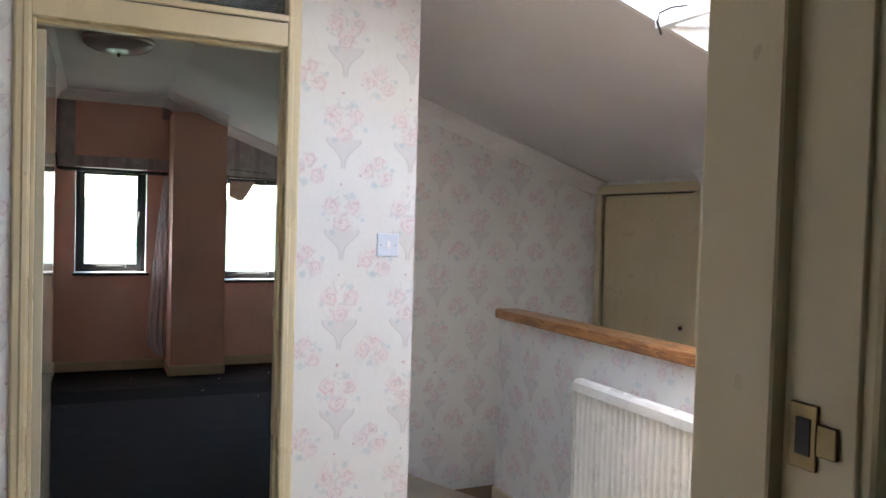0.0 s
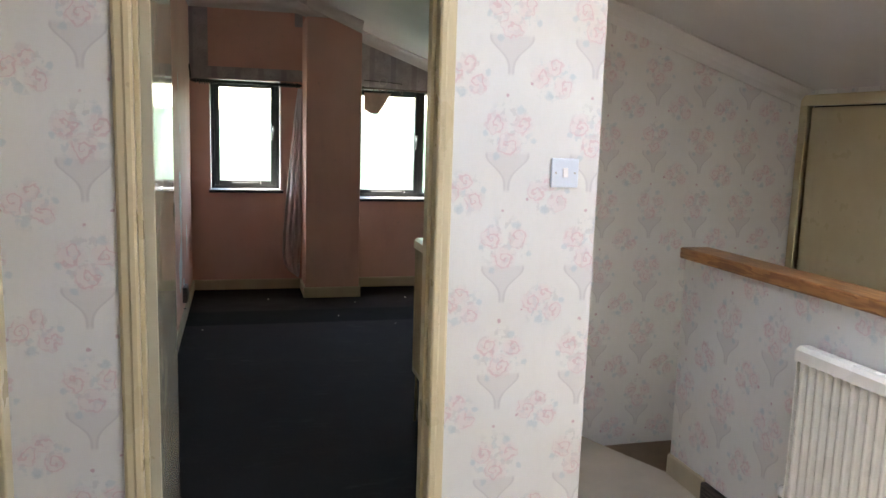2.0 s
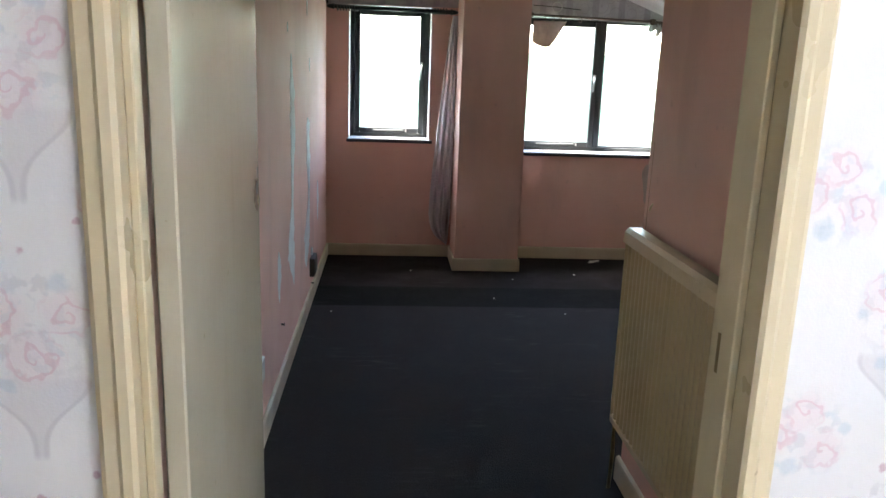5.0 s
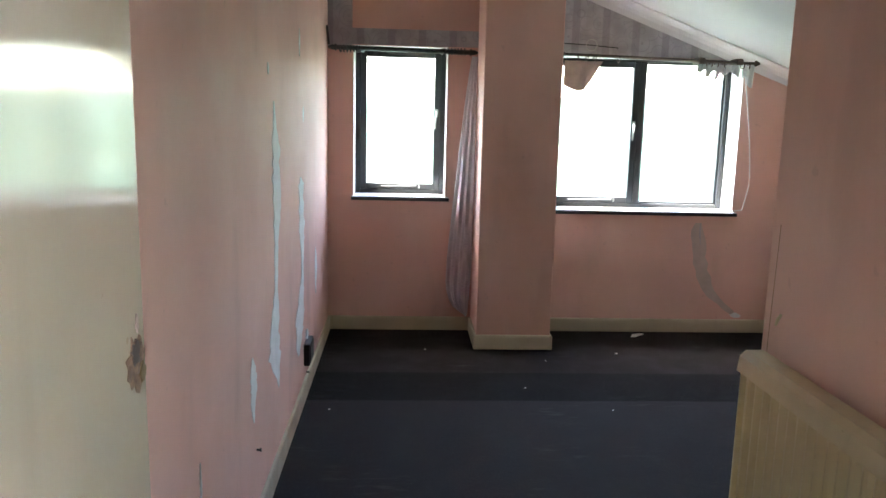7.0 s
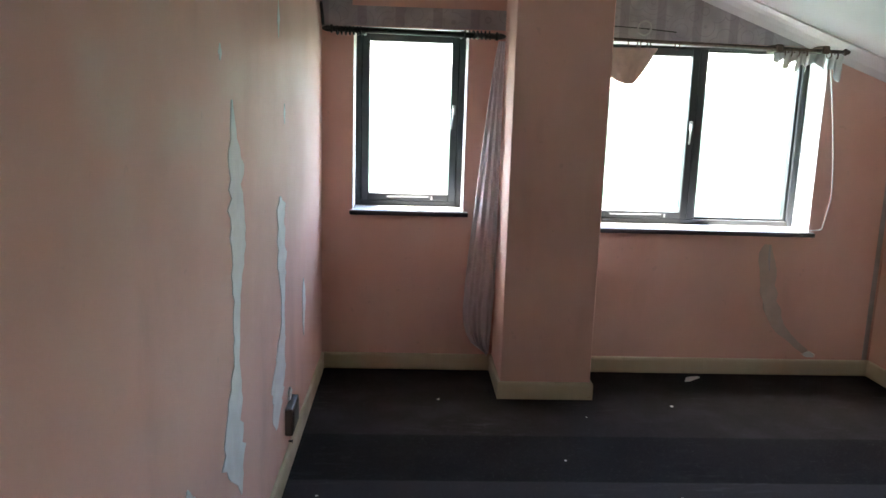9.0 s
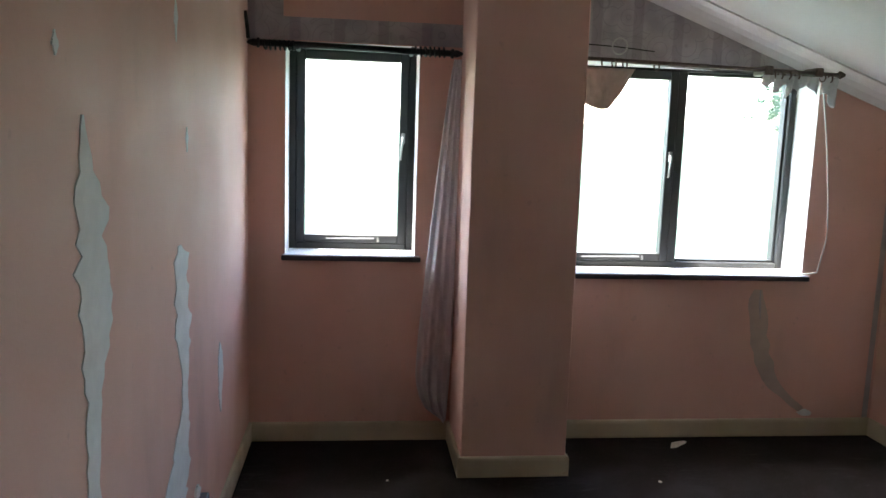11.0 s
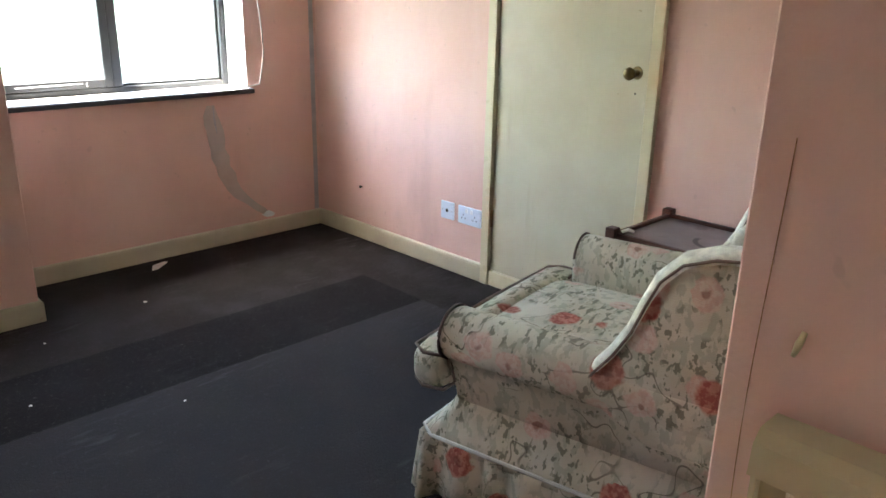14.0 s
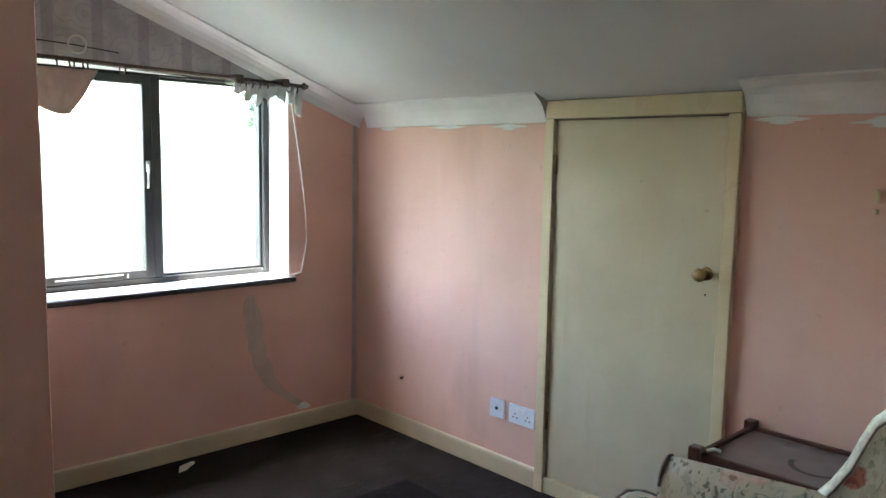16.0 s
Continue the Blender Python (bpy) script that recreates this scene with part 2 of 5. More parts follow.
def gloss(name, a, b, rough=0.3, streak=(1, 1, 0.15), dirt=(0.30, 0.22, 0.12), amount=0.35):
    """Old gloss paint with brush streaks, yellowing and grubby marks."""
    s = Shade(name, rough, 0.5)
    col = s.mix(s.ramp(s.noise(4, detail=4), 0.3, 0.7), a, b)
    col = s.mix(s.ramp(s.noise(13, detail=5, stretch=streak), 0.60, 0.80, 0.0, amount), col, dirt)
    chip = s.ramp(s.noise(34, detail=2), 0.755, 0.775, 0.0, 0.35)
    col = s.mix(chip, col, dirt)
    return s.done(col, s.noise(60, stretch=streak), 0.10, 0.002, s.ramp(s.noise(8), 0.3, 0.7, rough * 0.8, rough * 1.25))


def wood(name, a, b, rough=0.4, scale=6.0, axis=(4, 0.5, 4)):
    s = Shade(name, rough, 0.45)
    g = s.noise(scale, detail=5, stretch=axis)
    ring = s.math("WRAP", s.math("MULTIPLY", g, 7.0), 1.0, 0.0)
    col = s.mix(s.ramp(ring, 0.1, 0.9), a, b)
    col = s.mix(s.ramp(s.noise(3.0, detail=3), 0.55, 0.75, 0.0, 0.5), col, tuple(c * 0.6 for c in a))
    return s.done(col, ring, 0.08, 0.002)


def pine():
    """Varnished pine: long grain, darker stain patches and round knots."""
    s = Shade("pine_capping", 0.35, 0.45)
    g = s.noise(6.0, detail=5, stretch=(4, 0.5, 4))
    ring = s.math("WRAP", s.math("MULTIPLY", g, 7.0), 1.0, 0.0)
    col = s.mix(s.ramp(ring, 0.1, 0.9), (0.27, 0.115, 0.045), (0.45, 0.22, 0.085))
    col = s.mix(s.ramp(s.noise(3.0, detail=3), 0.52, 0.72, 0.0, 0.65), col, (0.14, 0.06, 0.028))
    v = s.n.new("ShaderNodeTexVoronoi")
    v.inputs["Scale"].default_value = 7
    s.l.new(s.pos, v.inputs["Vector"])
    knot = s.ramp(s.math("ADD", v.outputs["Distance"], s.math("MULTIPLY", s.noise(30), 0.12)), 0.30, 0.16)
    col = s.mix(s.math("MULTIPLY", knot, 0.75), col, (0.11, 0.045, 0.02))
    pale = s.ramp(s.noise(11, detail=4, stretch=(1, 0.4, 1)), 0.62, 0.72, 0.0, 0.5)
    col = s.mix(pale, col, (0.55, 0.36, 0.18))
    return s.done(col, ring, 0.08, 0.002)


def table_top():
    s = Shade("table_top", 0.35, 0.5)
    col = s.mix(s.ramp(s.noise(6, detail=5), 0.3, 0.7), (0.17, 0.14, 0.135), (0.25, 0.215, 0.21))
    dx, dy = s.math("SUBTRACT", s.x, 0.01), s.math("SUBTRACT", s.y, 0.02)
    d = s.math("SQRT", s.math("ADD", s.math("MULTIPLY", dx, dx), s.math("MULTIPLY", dy, dy)))
    arc = s.math("MULTIPLY", s.ramp(s.math("ABSOLUTE", s.math("SUBTRACT", d, 0.075)), 0.012, 0.005), s.ramp(dx, 0.02, -0.01))
    col = s.mix(s.math("MULTIPLY", arc, 0.9), col, (0.012, 0.010, 0.010))
    col = s.mix(s.ramp(s.noise(12, detail=4), 0.6, 0.75, 0.0, 0.5), col, (0.05, 0.04, 0.04))
    return s.done(col, s.noise(80), 0.1, 0.002)


def sheer():
    s = Shade("sheer_net", 0.8, 0.1)
    col = s.mix(s.ramp(s.noise(15, detail=3), 0.4, 0.7), (0.88, 0.88, 0.90), (0.82, 0.82, 0.85))
    s.done(col, s.noise(200), 0.3, 0.002)
    s.b.inputs["Alpha"].default_value = 0.80
    t = s.n.new("ShaderNodeBsdfTranslucent")
    t.inputs[0].default_value = (0.75, 0.75, 0.78, 1)
    mx = s.n.new("ShaderNodeMixShader")
    mx.inputs[0].default_value = 0.68
    s.l.new(s.b.outputs[0], mx.inputs[1])
    s.l.new(t.outputs[0], mx.inputs[2])
    s.l.new(mx.outputs[0], s.n["Material Output"].inputs[0])
    return s.m


def landscape():
    s = Shade("meadow", 0.95, 0.1)
    col = s.mix(s.ramp(s.noise(0.12, detail=6), 0.42, 0.58), (0.042, 0.075, 0.052), (0.075, 0.105, 0.075))
    col = s.mix(s.ramp(s.noise(1.1, detail=5), 0.5, 0.7, 0.0, 0.6), col, (0.095, 0.118, 0.085))
    return s.done(col, s.noise(4.0, detail=5), 0.6, 0.1)


M_PINK = pink_wall()
M_PAPER = rose_paper("rose_wallpaper", 1.143, 1.395)
M_PAPER_SIDE = rose_paper("rose_wallpaper_strip", 0.012, 1.355)
M_OLD = old_paper()
M_CARPET = carpet()
M_FABRIC = floral()
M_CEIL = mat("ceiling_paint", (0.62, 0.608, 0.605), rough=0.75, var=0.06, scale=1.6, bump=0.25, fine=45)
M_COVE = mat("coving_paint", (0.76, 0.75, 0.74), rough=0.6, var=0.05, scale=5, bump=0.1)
M_CREAM = gloss("cream_gloss", (0.66, 0.57, 0.38), (0.61, 0.52, 0.33), 0.33, amount=0.12)
M_SKIRT = gloss("skirting_gloss", (0.55, 0.48, 0.34), (0.47, 0.40, 0.28), 0.4, (0.3, 0.3, 1.5))
M_DOOR = gloss("door_gloss", (0.60, 0.55, 0.40), (0.55, 0.49, 0.35), 0.17, amount=0.2)
M_LEAFPAINT = gloss("door_leaf_gloss", (0.54, 0.50, 0.38), (0.50, 0.46, 0.34), 0.10, amount=0.12)
M_RADCREAM = gloss("yellowed_radiator_enamel", (0.56, 0.45, 0.27), (0.50, 0.40, 0.24), 0.35)
M_RADWHITE = gloss("white_radiator_enamel", (0.78, 0.76, 0.70), (0.74, 0.72, 0.66), 0.3, amount=0.04)
M_BEIGE = mat("beige_carpet", (0.44, 0.38, 0.30), rough=0.95, var=0.15, scale=3.0, bump=0.6, fine=300)
M_BROWNCARPET = mat("brown_stair_carpet", (0.20, 0.14, 0.09), rough=0.95, var=0.15, scale=4, bump=0.5, fine=260)
M_WOOD = pine()
M_FRAME = mat("dark_window_frame", (0.022, 0.024, 0.025), rough=0.5, var=0.2, scale=8)
M_STAY = mat("dull_grey_stay", (0.24, 0.25, 0.25), rough=0.6, var=0.1)
M_STRIP = mat("unpainted_strip", (0.46, 0.42, 0.41), rough=0.8, var=0.15, scale=9)
M_SILL = mat("sill_tiles_paint", (0.60, 0.62, 0.66), rough=0.25, var=0.1, scale=7)
M_SILLEDGE = mat("dark_sill_edge", (0.03, 0.03, 0.034), rough=0.4)
M_WHITE = mat("white_plastic", (0.78, 0.78, 0.78), rough=0.3, var=0.03, bump=0.0)
M_BLUEWHITE = mat("cool_white_plastic", (0.66, 0.72, 0.80), rough=0.3, var=0.03, bump=0.0)
M_PLASTER = mat("bare_plaster", (0.76, 0.78, 0.76), rough=0.85, var=0.08, scale=12, bump=0.3, fine=80)
M_FILLER = mat("filler_repair", (0.52, 0.42, 0.36), rough=0.8, var=0.1, scale=10)
M_DARK = mat("dark_metal", (0.04, 0.035, 0.03), rough=0.4, metal=0.6, var=0.2)
M_POLE = mat("dark_green_black_pole", (0.018, 0.024, 0.024), rough=0.35, var=0.2)
M_RODBROWN = wood("brown_pole", (0.10, 0.065, 0.05), (0.16, 0.11, 0.085), 0.45)
M_STEEL = mat("dull_steel", (0.50, 0.49, 0.47), rough=0.35, metal=0.9, var=0.1)
M_BRASS = mat("aged_brass", (0.26, 0.19, 0.09), rough=0.4, metal=0.8, var=0.25, scale=30)
M_BROWNBOX = mat("brown_bakelite", (0.055, 0.04, 0.035), rough=0.45, var=0.15)
M_CLOTH = mat("peach_cloth", (0.58, 0.45, 0.39), rough=0.9, var=0.15, scale=14, bump=0.3, fine=300)
M_FRILL = mat("white_frill_cloth", (0.72, 0.75, 0.74), rough=0.9, var=0.08, scale=20)
M_NET = sheer()
M_TABLE = wood("dark_mahogany", (0.075, 0.028, 0.02), (0.11, 0.045, 0.03), 0.35)
M_TABLETOP = table_top()
M_PIPING = mat("brown_piping", (0.16, 0.11, 0.09), rough=0.85, var=0.2, scale=30)
M_PALEPIPE = mat("pale_piping", (0.62, 0.64, 0.60), rough=0.85, var=0.1, scale=40)
# paler than the chair fabric: light from the window is put into its colour
M_LITBORDER = mat("window_lit_border_fabric", (0.62, 0.62, 0.54), rough=0.9, var=0.30, scale=38, bump=0.3, fine=300)
M_RAWWOOD = mat("splintered_wood", (0.20, 0.13, 0.085), rough=0.8, var=0.5, scale=70, bump=0.8, fine=180)
M_LAMP = mat("smoked_lamp_glass", (0.34, 0.33, 0.32), rough=0.25, var=0.1, scale=10)
M_GRASS = landscape()
M_LEAF = mat("tree_leaves", (0.06, 0.095, 0.06), rough=0.8, var=0.4, scale=1.0)
M_BARK = mat("bark", (0.09, 0.07, 0.05), rough=0.9, var=0.3, scale=3)
M_PAPERBIT = mat("scrap_paper", (0.74, 0.68, 0.64), rough=0.8, var=0.1, scale=30)
M_GLASS = bpy.data.materials.new("thin_glass")
M_GLASS.use_nodes = True
_n, _l = M_GLASS.node_tree.nodes, M_GLASS.node_tree.links
_t, _g, _x = _n.new("ShaderNodeBsdfTransparent"), _n.new("ShaderNodeBsdfGlossy"), _n.new("ShaderNodeMixShader")
_t.inputs[0].default_value = (0.94, 0.97, 0.96, 1)
_g.inputs["Roughness"].default_value, _x.inputs[0].default_value = 0.02, 0.05
_l.new(_t.outputs[0], _x.inputs[1])
_l.new(_g.outputs[0], _x.inputs[2])
_l.new(_x.outputs[0], _n["Material Output"].inputs[0])
M_OBSCURE = bpy.data.materials.new("patterned_glass")
M_OBSCURE.use_nodes = True
_o = M_OBSCURE.node_tree.nodes["Principled BSDF"]
_o.inputs["Transmission Weight"].default_value, _o.inputs["Roughness"].default_value = 0.9, 0.25
_o.inputs["Base Color"].default_value = (0.7, 0.72, 0.75, 1)
_v, _bp = M_OBSCURE.node_tree.nodes.new("ShaderNodeTexVoronoi"), M_OBSCURE.node_tree.nodes.new("ShaderNodeBump")
_v.inputs["Scale"].default_value, _bp.inputs["Distance"].default_value = 60, 0.01
M_OBSCURE.node_tree.links.new(_v.outputs["Distance"], _bp.inputs["Height"])
M_OBSCURE.node_tree.links.new(_bp.outputs[0], _o.inputs["Normal"])


# ---- mesh helpers ----
def mesh_of(bm, name, material, smooth=False):
    me = bpy.data.meshes.new(name)
    bmesh.ops.recalc_face_normals(bm, faces=bm.faces)
    bm.to_mesh(me)
    bm.free()
    for m in (material if isinstance(material, (list, tuple)) else [material]):
        me.materials.append(m)
    if smooth:
        for p in me.polygons:
            p.use_smooth = True
    return me


def base_of(ob):
    return Vector((0, 0, 0)) if ob is None else ob.location + base_of(ob.parent)


def part(name, bm, material, parent=None, label="", smooth=False, local=False):
    """One mesh object. Under a parent the mesh is given in the world's metres, unless local."""
    if parent is not None and not local:
        bmesh.ops.translate(bm, verts=bm.verts, vec=-base_of(parent))
    ob = new(name, mesh_of(bm, name, material, smooth))
    if parent is not None:
        ob.parent = parent
    if label:
        ob["label"] = label
    return ob


def thing(name, x, y, z, label, category, rz=0.0, group="", kind=""):
    ob = new(name)
    ob.empty_display_size = 0.1
    ob.location = (x, y, z)
    ob.rotation_euler = (0, 0, radians(rz))
    return tagged(ob, label, category, group, kind)


def structure(name, bm, material, label="", category=""):
    return tagged(part(name, bm, material), label, category, kind="structure")


def merge(bm, bm2):
    me = bpy.data.meshes.new("tmp")
    bm2.to_mesh(me)
    bm2.free()
    bm.from_mesh(me)
    bpy.data.meshes.remove(me)
    return bm


def box(x0, x1, y0, y1, z0, z1, bevel=0.0, bm=None, seg=1):
    bm2 = bmesh.new()
    bmesh.ops.create_cube(bm2, size=1, matrix=Matrix.Translation(((x0 + x1) / 2, (y0 + y1) / 2, (z0 + z1) / 2)) @ Matrix.Diagonal((x1 - x0, y1 - y0, z1 - z0, 1)))
    if bevel:
        bmesh.ops.bevel(bm2, geom=bm2.edges[:], offset=bevel, segments=seg, affect="EDGES", profile=0.5)
    return bm2 if bm is None else merge(bm, bm2)


def prism(points, axis, a, b, bm=None):
    """A solid between a and b along the axis, with the outline given in the two other axes in turn."""
    bm = bm or bmesh.new()

    def at(p, v):
        q = list(p)
        q.insert("xyz".index(axis), v)
        return bm.verts.new(q)
    lo, hi = [at(p, a) for p in points], [at(p, b) for p in points]
    bm.faces.new(lo)
    bm.faces.new(hi[::-1])
    for i in range(len(points)):
        j = (i + 1) % len(points)
        bm.faces.new((lo[j], lo[i], hi[i], hi[j]))
    return bm


def tube(points, r, sides=8, bm=None):
    """A round bar along the points; r is one radius or one for each point."""
    bm = bm or bmesh.new()
    pts = [Vector(p) for p in points]
    rings = []
    for i, p in enumerate(pts):
        d = (pts[min(i + 1, len(pts) - 1)] - pts[max(i - 1, 0)]).normalized()
        q = d.to_track_quat("Z", "Y")
        rad = r[i] if isinstance(r, (list, tuple)) else r
        rings.append([bm.verts.new(p + q @ Vector((rad * math.cos(a), rad * math.sin(a), 0))) for a in (2 * math.pi * k / sides for k in range(sides))])
    for a, b in zip(rings, rings[1:]):
        for k in range(sides):
            bm.faces.new((a[k], a[(k + 1) % sides], b[(k + 1) % sides], b[k]))
    bm.faces.new(rings[0][::-1])
    bm.faces.new(rings[-1])
    return bm


def lathe(profile, origin, direction=(0, 0, 1), sides=20, bm=None):
    """Turns a profile of (distance along, radius) about an axis."""
    d = Vector(direction).normalized()
    pts = [Vector(origin) + d * a for a, _ in profile]
    bm = bm or bmesh.new()
    q = d.to_track_quat("Z", "Y")
    rings = [[bm.verts.new(p + q @ Vector((max(r, 1e-4) * math.cos(t), max(r, 1e-4) * math.sin(t), 0))) for t in (2 * math.pi * k / sides for k in range(sides))] for p, (_, r) in zip(pts, profile)]
    for a, b in zip(rings, rings[1:]):
        for k in range(sides):
            bm.faces.new((a[k], a[(k + 1) % sides], b[(k + 1) % sides], b[k]))
    bm.faces.new(rings[0][::-1])
    bm.faces.new(rings[-1])
    return bm


def torus(c, axis, big, small, bm=None, n=16, m=8):
    q = Vector(axis).to_track_quat("Z", "Y")
    bm = bm or bmesh.new()
    rings = []
    for i in range(n):
        a = 2 * math.pi * i / n
        rings.append([bm.verts.new(Vector(c) + q @ Vector(((big + small * math.cos(t)) * math.cos(a), (big + small * math.cos(t)) * math.sin(a), small * math.sin(t)))) for t in (2 * math.pi * k / m for k in range(m))])
    for i in range(n):
        a, b = rings[i], rings[(i + 1) % n]
        for k in range(m):
            bm.faces.new((a[k], a[(k + 1) % m], b[(k + 1) % m], b[k]))
    return bm


def sweep(p0, p1, out, rise, profile):
    """A moulding from p0 to p1: profile of (out from the wall, up), with the up shifted by rise times out."""
    bm = bmesh.new()
    o = Vector(out)
    ends = [[bm.verts.new(Vector(p) + o * a + Vector((0, 0, b + rise * a))) for a, b in profile] for p in (p0, p1)]
    n = len(profile)
    bm.faces.new(ends[0])
    bm.faces.new(ends[1][::-1])
    for i in range(n):
        j = (i + 1) % n
        bm.faces.new((ends[0][j], ends[0][i], ends[1][i], ends[1][j]))
    return bm


COVE = [(0, 0), (0, -0.088), (0.008, -0.088), (0.011, -0.078), (0.02, -0.055), (0.036, -0.034), (0.056, -0.019), (0.076, -0.011), (0.086, -0.008), (0.086, 0)]
SKIRT = [(0, 0), (0, 0.088), (0.006, 0.088), (0.012, 0.083), (0.014, 0.072), (0.014, 0)]

# ---- plan (metres): the landing wall's face is y = 0, the bedroom's west wall x = 0 ----
END, RX, HX = 4.70, 3.053, 3.244
TOP = 2.46


def slope(x, x0=RX, z0=1.655, k=0.37):
    return min(TOP, z0 + (x0 - x) * k)


def hall_slope(x):
    return slope(x, HX, 1.68, 0.32)


BX = RX - (TOP - 1.655) / 0.37
HBX = HX - (TOP - 1.68) / 0.32


def slab(bm, fn, bend, x0, x1, y0, y1, thick=0.2):
    pts = [x for x in sorted({x0, x1, bend}) if x0 <= x <= x1]
    prism([(x, fn(x)) for x in pts] + [(x, fn(x) + thick) for x in reversed(pts)], "y", y0, y1, bm)


def holed(fn, bend, x0, x1, y0, y1, hole, thick=0.2):
    bm = bmesh.new()
    a, b, c, d = hole[0] - 0.022, hole[1] + 0.022, hole[2] - 0.022, hole[3] + 0.022
    slab(bm, fn, bend, x0, a, y0, y1, thick)
    slab(bm, fn, bend, b, x1, y0, y1, thick)
    slab(bm, fn, bend, a, b, y0, c, thick)
    slab(bm, fn, bend, a, b, d, y1, thick)
    return bm


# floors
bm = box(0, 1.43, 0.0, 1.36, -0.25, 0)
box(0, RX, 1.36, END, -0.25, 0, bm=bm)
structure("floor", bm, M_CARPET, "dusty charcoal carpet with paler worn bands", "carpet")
bm = box(-0.6, 2.152, -4.6, 0.0, -0.25, 0)
box(1.431, 2.152, 0.0, 0.6, -0.25, 0, bm=bm)
prism([(1.431, 0.6), (2.152, 0.6), (2.10, 0.72), (2.02, 0.9), (1.93, 1.12), (1.90, 1.357), (1.431, 1.357)], "z", -0.25, 0.0, bm)
structure("landing_floor", bm, M_BEIGE, "worn beige carpet on the landing", "carpet")

# bedroom walls
wall_west = structure("wall_west", box(-0.15, 0, 0.12, END + 0.3, 0, 2.6), M_PINK, "pink painted wall with peeling plaster scars", "wall")
AX0, AX1, AZ0, AZ1 = 0.157, 0.742, 0.855, 1.80
BX0, BX1, BZ0, BZ1 = 1.395, 2.62, 0.79, 1.775
Y0, Y1 = END, END + 0.3
bm = bmesh.new()
for x0, x1, z0, z1 in ((0, AX0, 0, 2.6), (AX0, AX1, 0, AZ0), (AX0, AX1, AZ1, 2.6), (AX1, BX, 0, 2.6), (BX0, BX1, 0, BZ0)):
    box(x0, x1, Y0, Y1, z0, z1, bm=bm)
for x0, x1, z0 in ((BX, BX0, 0), (BX0, BX1, BZ1), (BX1, RX + 0.15, 0)):
    prism([(x0, z0), (x1, z0), (x1, slope(x1) + 0.1), (x0, slope(x0) + 0.1)], "y", Y0, Y1, bm)
wall_north = structure("wall_north", bm, M_PINK, "pink painted gable wall with two windows", "wall")
structure("pillar", box(0.925, 1.375, 4.285, END, 0, slope(1.375) + 0.02, 0.004), M_PINK, "boxed-in pink chimney breast with a skirting", "pillar")
DY0, DY1, DZ1 = 2.621, 3.361, 1.58
bm = bmesh.new()
box(RX, RX + 0.12, 1.437, DY0, 0, 1.80, bm=bm)
box(RX, RX + 0.12, DY1, END, 0, 1.80, bm=bm)
box(RX, RX + 0.12, DY0, DY1, DZ1, 1.80, bm=bm)
wall_east = structure("wall_east", bm, M_PINK, "low pink knee wall under the slope", "wall")
structure("wall_stair_side", box(1.266, 1.425, 0.12, 1.437, 0, slope(1.425) + 0.04, 0.003), M_PINK, "pink wall beside the yellowed radiator", "wall")
structure("wall_stair_back", prism([(1.425, -2.6), (HX + 0.12, -2.6), (HX + 0.12, hall_slope(HX + 0.12) + 0.1), (1.425, hall_slope(1.425) + 0.1)], "y", 1.363, 1.437), M_PINK, "pink wall that backs the stairs", "wall")
structure("corner_strip", box(3.012, 3.038, END - 0.003, END, 0.09, 1.60), M_STRIP, "grey unpainted strip in the corner", "trim")
bm = bmesh.new()
prism([(0.964, 0.0), (1.431, 0.0), (1.431, hall_slope(1.431) + 0.1), (0.86, hall_slope(0.86) + 0.05), (0.86, 2.40), (0.964, 2.40)], "y", 0.0, 0.12, bm)
box(0.105, 0.86, 0.0, 0.12, 2.40, 2.46, bm=bm)
structure("wall_south", bm, M_PAPER, "cream wallpaper printed with pink rose bunches", "wall")
structure("wall_south_side", box(-0.2, 0.105, 0.0, 0.12, 0, 2.46), M_PAPER_SIDE, "narrow wall in pink rose wallpaper beside the doorway", "wall")
bm = box(1.425, 1.431, 0.12, 1.363, 0, slope(1.431) + 0.04)
prism([(1.431, -0.25), (HX, -0.25), (HX, hall_slope(HX) + 0.08), (1.431, hall_slope(1.431) + 0.08)], "y", 1.357, 1.363, bm)
structure("stairwell_wallpaper", bm, M_PAPER, "rose wallpaper in the shaded stairwell", "wallpaper")

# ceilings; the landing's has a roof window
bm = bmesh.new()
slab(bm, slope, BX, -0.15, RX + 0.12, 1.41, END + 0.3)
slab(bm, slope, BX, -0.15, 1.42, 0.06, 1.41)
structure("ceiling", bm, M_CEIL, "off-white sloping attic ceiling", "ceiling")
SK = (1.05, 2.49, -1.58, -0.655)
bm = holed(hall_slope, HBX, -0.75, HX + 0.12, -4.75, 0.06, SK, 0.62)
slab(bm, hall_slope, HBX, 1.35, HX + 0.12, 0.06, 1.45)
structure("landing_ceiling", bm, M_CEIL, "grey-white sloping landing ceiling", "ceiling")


# the landing's roof window: a lined opening with its sash pushed up
rw = thing("roof_window_1", 1.92, -1.14, hall_slope(1.92), "white-lined roof window over the landing, sash pushed open", "roof window", kind="structure")
for a, b, c, d in ((SK[0] - 0.02, SK[0], SK[2], SK[3]), (SK[1], SK[1] + 0.02, SK[2], SK[3]), (SK[0] - 0.02, SK[1] + 0.02, SK[2] - 0.02, SK[2]), (SK[0] - 0.02, SK[1] + 0.02, SK[3], SK[3] + 0.02)):
    part("lining_board", prism([(a, hall_slope(a) - 0.004), (b, hall_slope(b) - 0.004), (b, hall_slope(b) + 0.64), (a, hall_slope(a) + 0.64)], "y", c, d), M_COVE, rw)


def sash_line(x):
    return 2.045 + (x - 2.0) * 0.14


